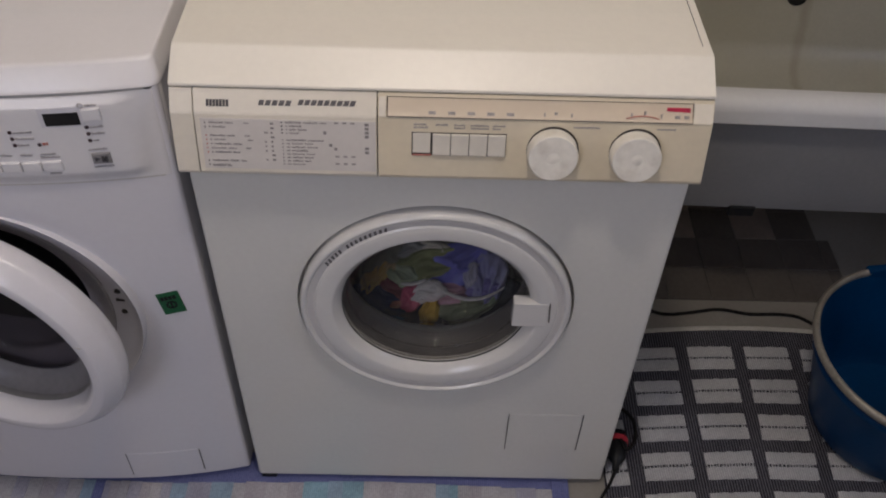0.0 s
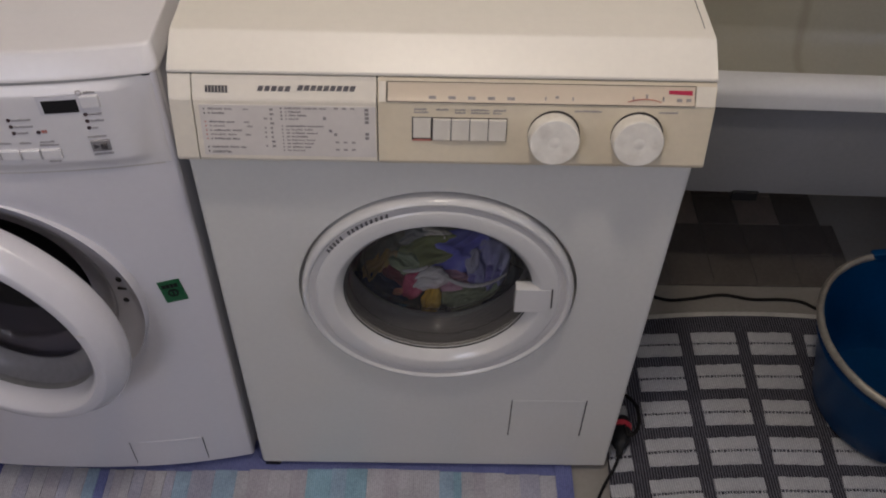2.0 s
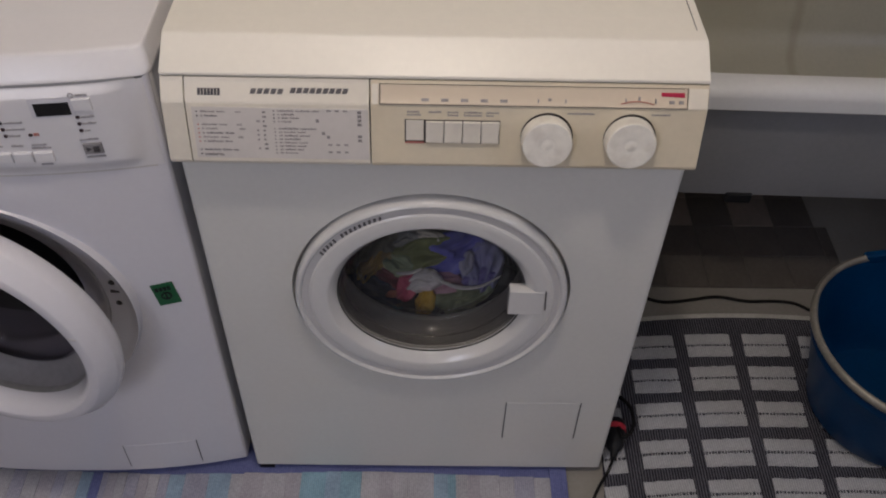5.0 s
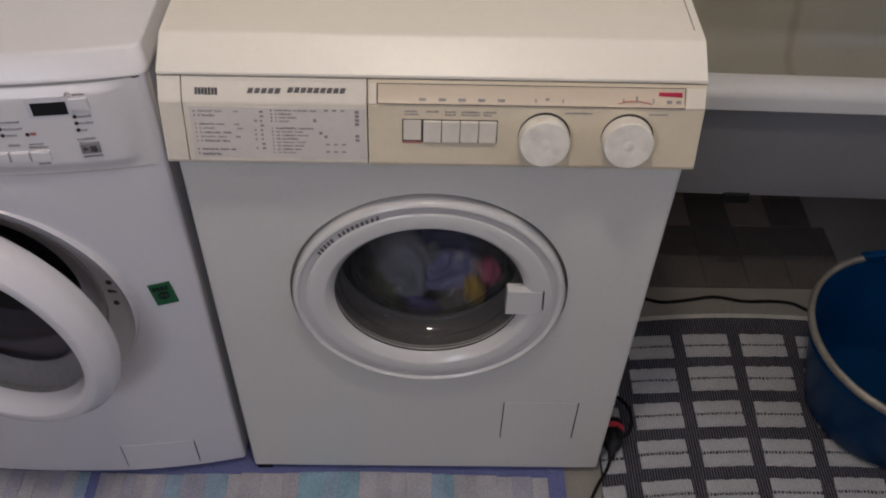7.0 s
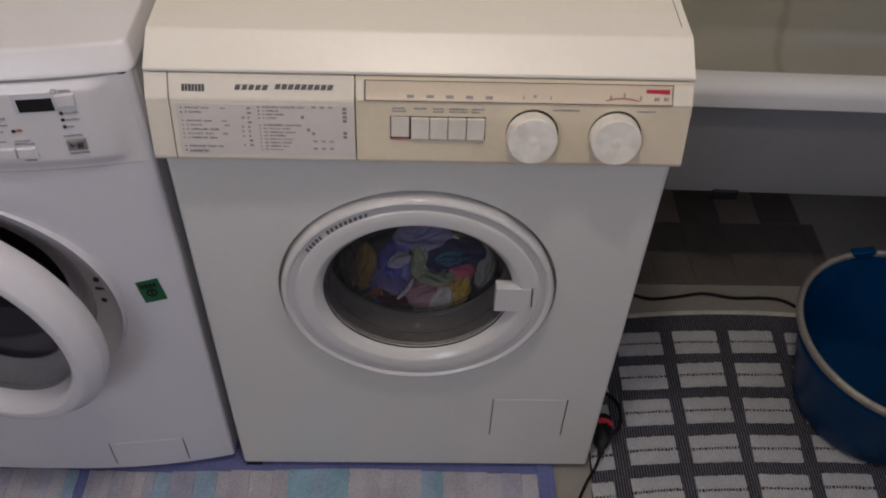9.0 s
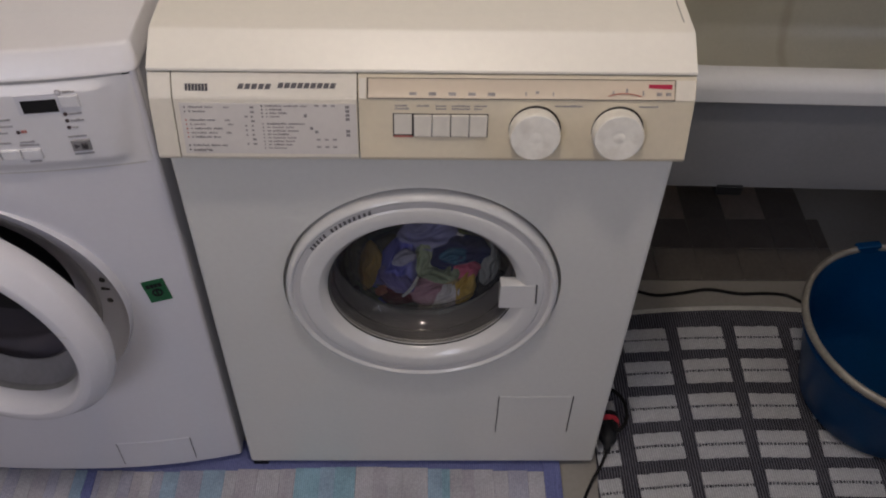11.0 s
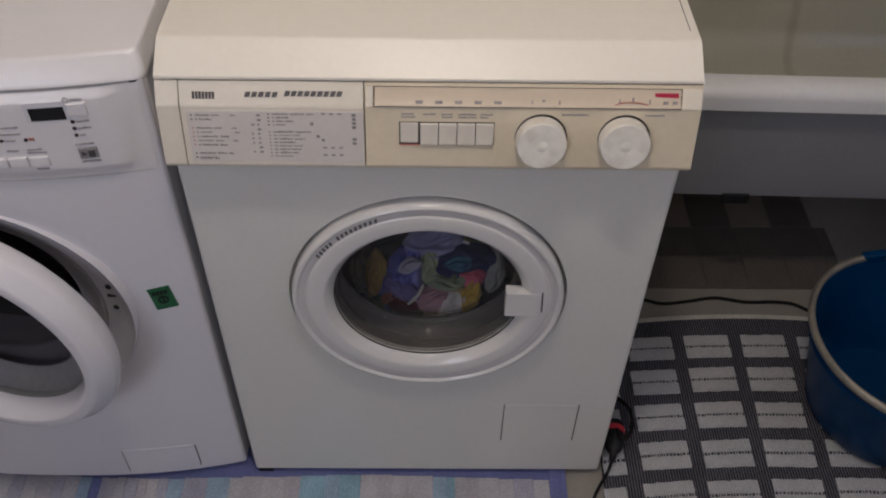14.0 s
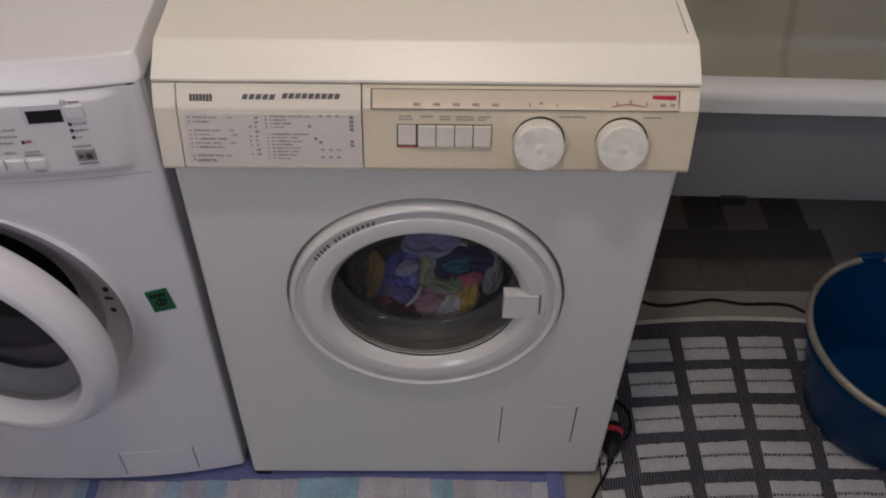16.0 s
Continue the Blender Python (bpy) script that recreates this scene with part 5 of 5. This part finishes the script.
# colour, second tone and its strength, half length and half width,
# rest (u, v, degrees, lift) before the spin and after it, and where it shows on the way: {second: (u, v, lift)}
CLOTHS = [
    ("indigo", (0.145, 0.150, 0.560), (0.37, 0.38, 0.64), 0.8, 0.054, 0.033, (0.036, 0.040, 28, 0.006), (-0.043, 0.008, 68, 0.008), {6.5: (0.015, 0.053, 0.004), 7.0: (-0.02, 0.055, -0.02), 7.5: (-0.006, 0.010, 0.010), 8.0: (-0.03, 0.05, -0.02), 8.3: (0.055, 0.040, 0.006)}),
    ("lavender", (0.290, 0.290, 0.520), (0.46, 0.46, 0.60), 0.8, 0.050, 0.033, (0.080, 0.014, 75, 0.003), (0.013, 0.056, 2, 0.003), {6.5: (0.047, 0.002, -0.012), 7.0: (0.034, 0.012, 0.008), 7.5: (-0.058, 0.047, 0.0), 8.0: (0.015, 0.022, 0.006)}),
    ("pale_lilac", (0.400, 0.400, 0.540), (0.30, 0.30, 0.50), 0.7, 0.019, 0.012, (0.055, 0.021, 75, 0.020), (-0.030, 0.020, 20, 0.024), {7.0: (0.05, 0.03, 0.012), 8.0: (0.02, 0.03, 0.012)}),
    ("olive", (0.200, 0.225, 0.100), (0.30, 0.31, 0.18), 0.7, 0.056, 0.026, (-0.012, 0.033, 14, 0.005), (0.020, 0.036, 14, -0.002), {6.5: (-0.050, 0.025, 0.004), 7.0: (-0.05, -0.02, -0.02), 7.5: (0.092, 0.030, 0.004), 8.0: (0.0, 0.02, -0.02)}),
    ("grey_beige", (0.240, 0.228, 0.195), (0.16, 0.155, 0.12), 0.7, 0.046, 0.028, (-0.088, 0.038, 42, 0.0), (-0.108, 0.016, 80, -0.008), {6.5: (-0.068, 0.008, 0.006), 7.5: (0.02, 0.06, -0.006)}),
    ("ochre", (0.560, 0.380, 0.120), (0.36, 0.30, 0.15), 0.6, 0.036, 0.018, (-0.095, 0.012, 58, 0.008), (-0.082, 0.012, 86, 0.015), {6.5: (0.04, -0.05, -0.02), 7.0: (0.05, -0.04, -0.02), 7.5: (-0.074, 0.000, 0.010), 8.0: (0.06, 0.05, -0.010), 8.3: (-0.055, 0.030, 0.012)}),
    ("pale_green", (0.330, 0.390, 0.270), (0.46, 0.48, 0.38), 0.8, 0.028, 0.018, (-0.050, 0.016, -18, 0.010), (0.002, 0.020, 82, 0.008), {6.5: (-0.033, 0.059, 0.004)}),
    ("navy", (0.018, 0.026, 0.105), (0.05, 0.075, 0.19), 0.7, 0.048, 0.029, (-0.090, -0.022, -12, 0.004), (0.059, 0.027, 6, 0.008), {6.5: (0.0, -0.03, -0.02), 7.0: (0.030, 0.062, 0.004), 7.5: (0.055, 0.050, 0.004), 8.0: (-0.003, 0.034, 0.010)}),
    # small teal piece stands in for highlights on the navy garment
    ("teal", (0.030, 0.130, 0.250), (0.10, 0.20, 0.34), 0.6, 0.022, 0.013, (-0.060, -0.045, 10, -0.020), (0.050, 0.024, 10, 0.020), {6.5: (0.02, 0.0, -0.03), 7.0: (0.02, 0.0, -0.03), 7.5: (0.02, 0.0, -0.03), 8.0: (0.02, 0.0, -0.03), 8.3: (0.03, 0.01, -0.03)}),
    ("rose", (0.580, 0.120, 0.210), (0.62, 0.32, 0.38), 0.7, 0.023, 0.018, (-0.038, -0.018, 62, 0.014), (0.069, 0.004, 5, 0.012), {6.5: (0.026, -0.022, -0.004), 7.0: (0.098, 0.008, 0.012), 7.5: (0.078, -0.026, 0.016), 8.0: (0.039, -0.024, 0.016), 8.3: (0.07, -0.02, 0.012)}),
    ("white", (0.720, 0.690, 0.710), (0.62, 0.40, 0.50), 0.6, 0.030, 0.018, (-0.012, -0.008, 12, 0.019), (0.036, -0.043, 42, 0.014), {6.5: (0.060, 0.020, 0.006), 7.0: (0.062, 0.020, 0.010), 7.5: (0.085, -0.012, 0.010), 8.0: (0.072, 0.000, 0.016), 8.3: (0.065, -0.01, 0.014)}),
    ("yellow", (0.660, 0.440, 0.090), (0.70, 0.54, 0.20), 0.7, 0.026, 0.017, (-0.009, -0.040, 80, 0.014), (0.066, -0.026, 66, 0.017), {6.5: (0.097, -0.012, 0.010), 7.0: (0.071, -0.020, 0.016), 7.5: (0.092, 0.006, 0.008), 8.0: (0.080, -0.036, 0.014), 8.3: (0.090, -0.03, 0.012)}),
    ("grey_green", (0.230, 0.260, 0.170), (0.34, 0.35, 0.27), 0.7, 0.042, 0.021, (0.046, -0.036, 16, 0.008), (-0.066, -0.036, -20, -0.004), {6.5: (0.070, 0.012, 0.010), 7.5: (0.069, 0.021, 0.008)}),
    ("mauve", (0.500, 0.290, 0.370), (0.58, 0.46, 0.52), 0.8, 0.030, 0.019, (0.026, -0.014, -10, 0.008), (0.004, -0.032, 4, 0.013), {6.5: (0.042, -0.004, 0.016), 7.0: (0.055, 0.0, 0.004), 8.0: (0.090, 0.008, 0.012)}),
    ("dark_red", (0.200, 0.045, 0.070), (0.07, 0.04, 0.08), 0.7, 0.028, 0.015, (-0.069, -0.006, -40, 0.010), (-0.043, -0.040, -16, 0.010), {6.5: (-0.101, 0.010, 0.008), 8.0: (0.036, -0.015, 0.008)}),
    ("sage", (0.270, 0.330, 0.230), (0.42, 0.46, 0.36), 0.8, 0.032, 0.016, (0.070, -0.026, 20, 0.004), (0.032, -0.004, 6, 0.013), {7.5: (0.060, 0.022, 0.012)}),
    ("pale_grey", (0.300, 0.305, 0.315), (0.28, 0.29, 0.27), 0.7, 0.036, 0.015, (-0.040, 0.060, 14, 0.002), (0.104, 0.012, 74, 0.005), {7.0: (0.0, 0.02, 0.006), 8.0: (0.02, 0.0, 0.004)}),
    ("blue_grey", (0.300, 0.310, 0.390), (0.44, 0.45, 0.50), 0.6, 0.070, 0.048, (0.000, 0.010, 10, -0.034), (0.000, 0.000, 40, -0.034), {6.5: (-0.02, 0.03, -0.02), 7.0: (-0.042, 0.022, 0.006), 7.5: (0.0, 0.03, -0.02), 8.0: (-0.048, 0.013, 0.008), 8.3: (-0.03, -0.01, -0.02)}),
    ("charcoal", (0.060, 0.060, 0.068), (0.11, 0.11, 0.12), 0.7, 0.062, 0.045, (0.072, -0.028, 20, -0.024), (0.076, -0.034, 0, -0.024), {}),
    ("slate", (0.100, 0.100, 0.125), (0.17, 0.17, 0.21), 0.7, 0.090, 0.062, (-0.030, 0.0, 0, -0.040), (0.0, 0.020, 0, -0.040), {}),
    ("brown_grey", (0.130, 0.115, 0.100), (0.20, 0.18, 0.15), 0.7, 0.060, 0.040, (-0.070, 0.030, 30, -0.022), (-0.075, -0.010, 70, -0.020), {}),
    ("cream", (0.660, 0.620, 0.550), (0.46, 0.43, 0.38), 0.7, 0.028, 0.010, (0.000, 0.060, -12, 0.006), (0.020, -0.056, 2, 0.006), {}),
    ("violet", (0.190, 0.165, 0.430), (0.42, 0.40, 0.60), 0.7, 0.032, 0.016, (0.078, -0.004, 24, 0.010), (-0.042, -0.016, -32, 0.018), {7.5: (-0.05, 0.04, 0.006)}),
    ("coral", (0.600, 0.240, 0.200), (0.62, 0.40, 0.32), 0.7, 0.014, 0.009, (-0.062, -0.026, 10, 0.016), (-0.064, -0.030, 30, 0.014), {}),
    ("tan", (0.460, 0.360, 0.200), (0.34, 0.28, 0.18), 0.7, 0.022, 0.013, (-0.078, 0.024, 40, 0.008), (0.044, -0.028, 60, 0.010), {}),
]
SPIN_START, SPIN_STOP, PERIOD = 5.30, 8.54, 0.83
OVAL = 0.6
SPIN_TIMES = [0.0, 4.2, SPIN_START - 0.1] + [SPIN_START + 0.1 * k for k in range(0, 33)] + [SPIN_STOP, SPIN_STOP + 0.1, 11.0, 16.0]


def tumble(before, after, seen):
    """Keys (t, radius, angle, lift, turn) of a piece that goes round anticlockwise with the drum and rolls in the heap."""
    stops = [(SPIN_START, before[0], before[1], before[3])] + [(t, u, v, h) for t, (u, v, h) in sorted(seen.items())] + [(SPIN_STOP, after[0], after[1], after[3])]
    keys = []
    for t, u, v, h in stops:
        a = math.atan2(v / OVAL, u)
        if keys:
            t0, _, a0, _, _ = keys[-1]
            want = 2 * math.pi * (t - t0 - (0.06 if t == SPIN_STOP else 0.0)) / PERIOD
            a = a0 + want + ((a - a0 - want + math.pi) % (2 * math.pi) - math.pi)
        keys.append((t, math.hypot(u, v / OVAL), a, h, 0.0))
    total = keys[-1][2] - keys[0][2]
    want = radians(after[2] - before[2])
    total = want + 2 * math.pi * round((total - want) / (2 * math.pi))
    return [(t, r, a, h, before[2] + math.degrees(total) * (a - keys[0][2]) / max(1e-6, keys[-1][2] - keys[0][2])) for t, r, a, h, _ in keys]


def tumble_at(keys, t):
    """The pose on the heap at time t, with a short run-up and run-down."""
    if t <= keys[0][0]:
        _, r, a, h, turn = keys[0]
    elif t >= keys[-1][0]:
        _, r, a, h, turn = keys[-1]
    else:
        i = max(k for k in range(len(keys) - 1) if keys[k][0] <= t)
        p, q = keys[i], keys[i + 1]
        f = (t - p[0]) / (q[0] - p[0])
        if i == len(keys) - 2:
            f = 1.35 * f - 0.35 * f * f
        elif i == 0:
            f = f * f * 0.2 + 0.8 * f
        r, a, h, turn = (p[k] + (q[k] - p[k]) * f for k in range(1, 5))
    return BED + r * math.cos(a) * BED_U + OVAL * r * math.sin(a) * BED_V + h * BED_N, turn


def heap_rows(before, after, seen):
    frame_m = Matrix((BED_U, BED_V, BED_N)).transposed().to_4x4()
    keys = tumble(before, after, seen)
    rows = []
    for t in SPIN_TIMES:
        p, turn = tumble_at(keys, t)
        rows.append((t, Matrix.Translation(p) @ frame_m @ pose(0, 0, 0, 0, 0, turn)))
    return rows


def laundry():
    made = []
    for i, (name, col, other, amount, p, q, a, b, seen) in enumerate(CLOTHS):
        ob = new("garment", finish(crumple(p, q, i + 1.0), "garment", 70))
        ob.data.materials.append(cloth_mat(name + "_cotton", col, other, amount))
        tagged(ob, "wet crumpled " + name.replace("_", " ") + " cotton garment in the drum", "garment", "laundry in the drum")
        made.append((ob, heap_rows(a, b, seen)))
    return made


# bend, length, half width, rest before and after the spin, and on the way
STRAPS = [
    (0.030, 0.120, 0.0032, (0.046, -0.008, -8, 0.024), (0.060, 0.045, 150, 0.006), {6.5: (0.018, 0.025, 0.022), 7.0: (0.03, 0.03, 0.010), 7.5: (0.08, 0.02, 0.010), 8.0: (0.045, 0.025, 0.022)}),
    (0.004, 0.040, 0.0030, (-0.034, 0.006, 10, 0.024), (-0.018, -0.025, 51, 0.030), {8.0: (0.05, 0.03, 0.016)}),
]


def straps():
    """Twisted white hems and straps that lie on top of the heap."""
    made = []
    for i, (bend, length, width, a, b, seen) in enumerate(STRAPS):
        bm = bmesh.new()
        cols = []
        for k in range(33):
            f = k / 32 - 0.5
            c = Vector((length * f, bend * (3.2 * f * f - 0.3 + 0.9 * f * f * f), 0.003 * math.cos(f * 3.1)))
            tw = 0.35 * math.sin(k * 0.22 + i)
            side = Vector((0.0, math.cos(tw), math.sin(tw))) * width * (0.55 + 0.45 * math.cos(f * 2.6))
            cols.append([bm.verts.new(c + side), bm.verts.new(c + Vector((0, 0, 0.0018))), bm.verts.new(c - side), bm.verts.new(c - Vector((0, 0, 0.0014)))])
        for p, q in zip(cols, cols[1:]):
            for e in range(4):
                bm.faces.new((p[e], q[e], q[(e + 1) % 4], p[(e + 1) % 4]))
        bm.faces.new(cols[0])
        bm.faces.new(cols[-1][::-1])
        ob = new("strap", finish(bm, "strap", 60))
        ob.data.materials.append(cloth_mat("white_strap_cotton", (0.62, 0.60, 0.61), (0.5, 0.5, 0.56), 0.6))
        tagged(ob, "twisted wet white cotton strap on the laundry", "strap", "laundry in the drum")
        made.append((ob, heap_rows(a, b, seen)))
    return made


LAUNDRY = laundry() + straps()


def motions():
    for ob, rows in LAUNDRY:
        walk(ob, rows)


motions()
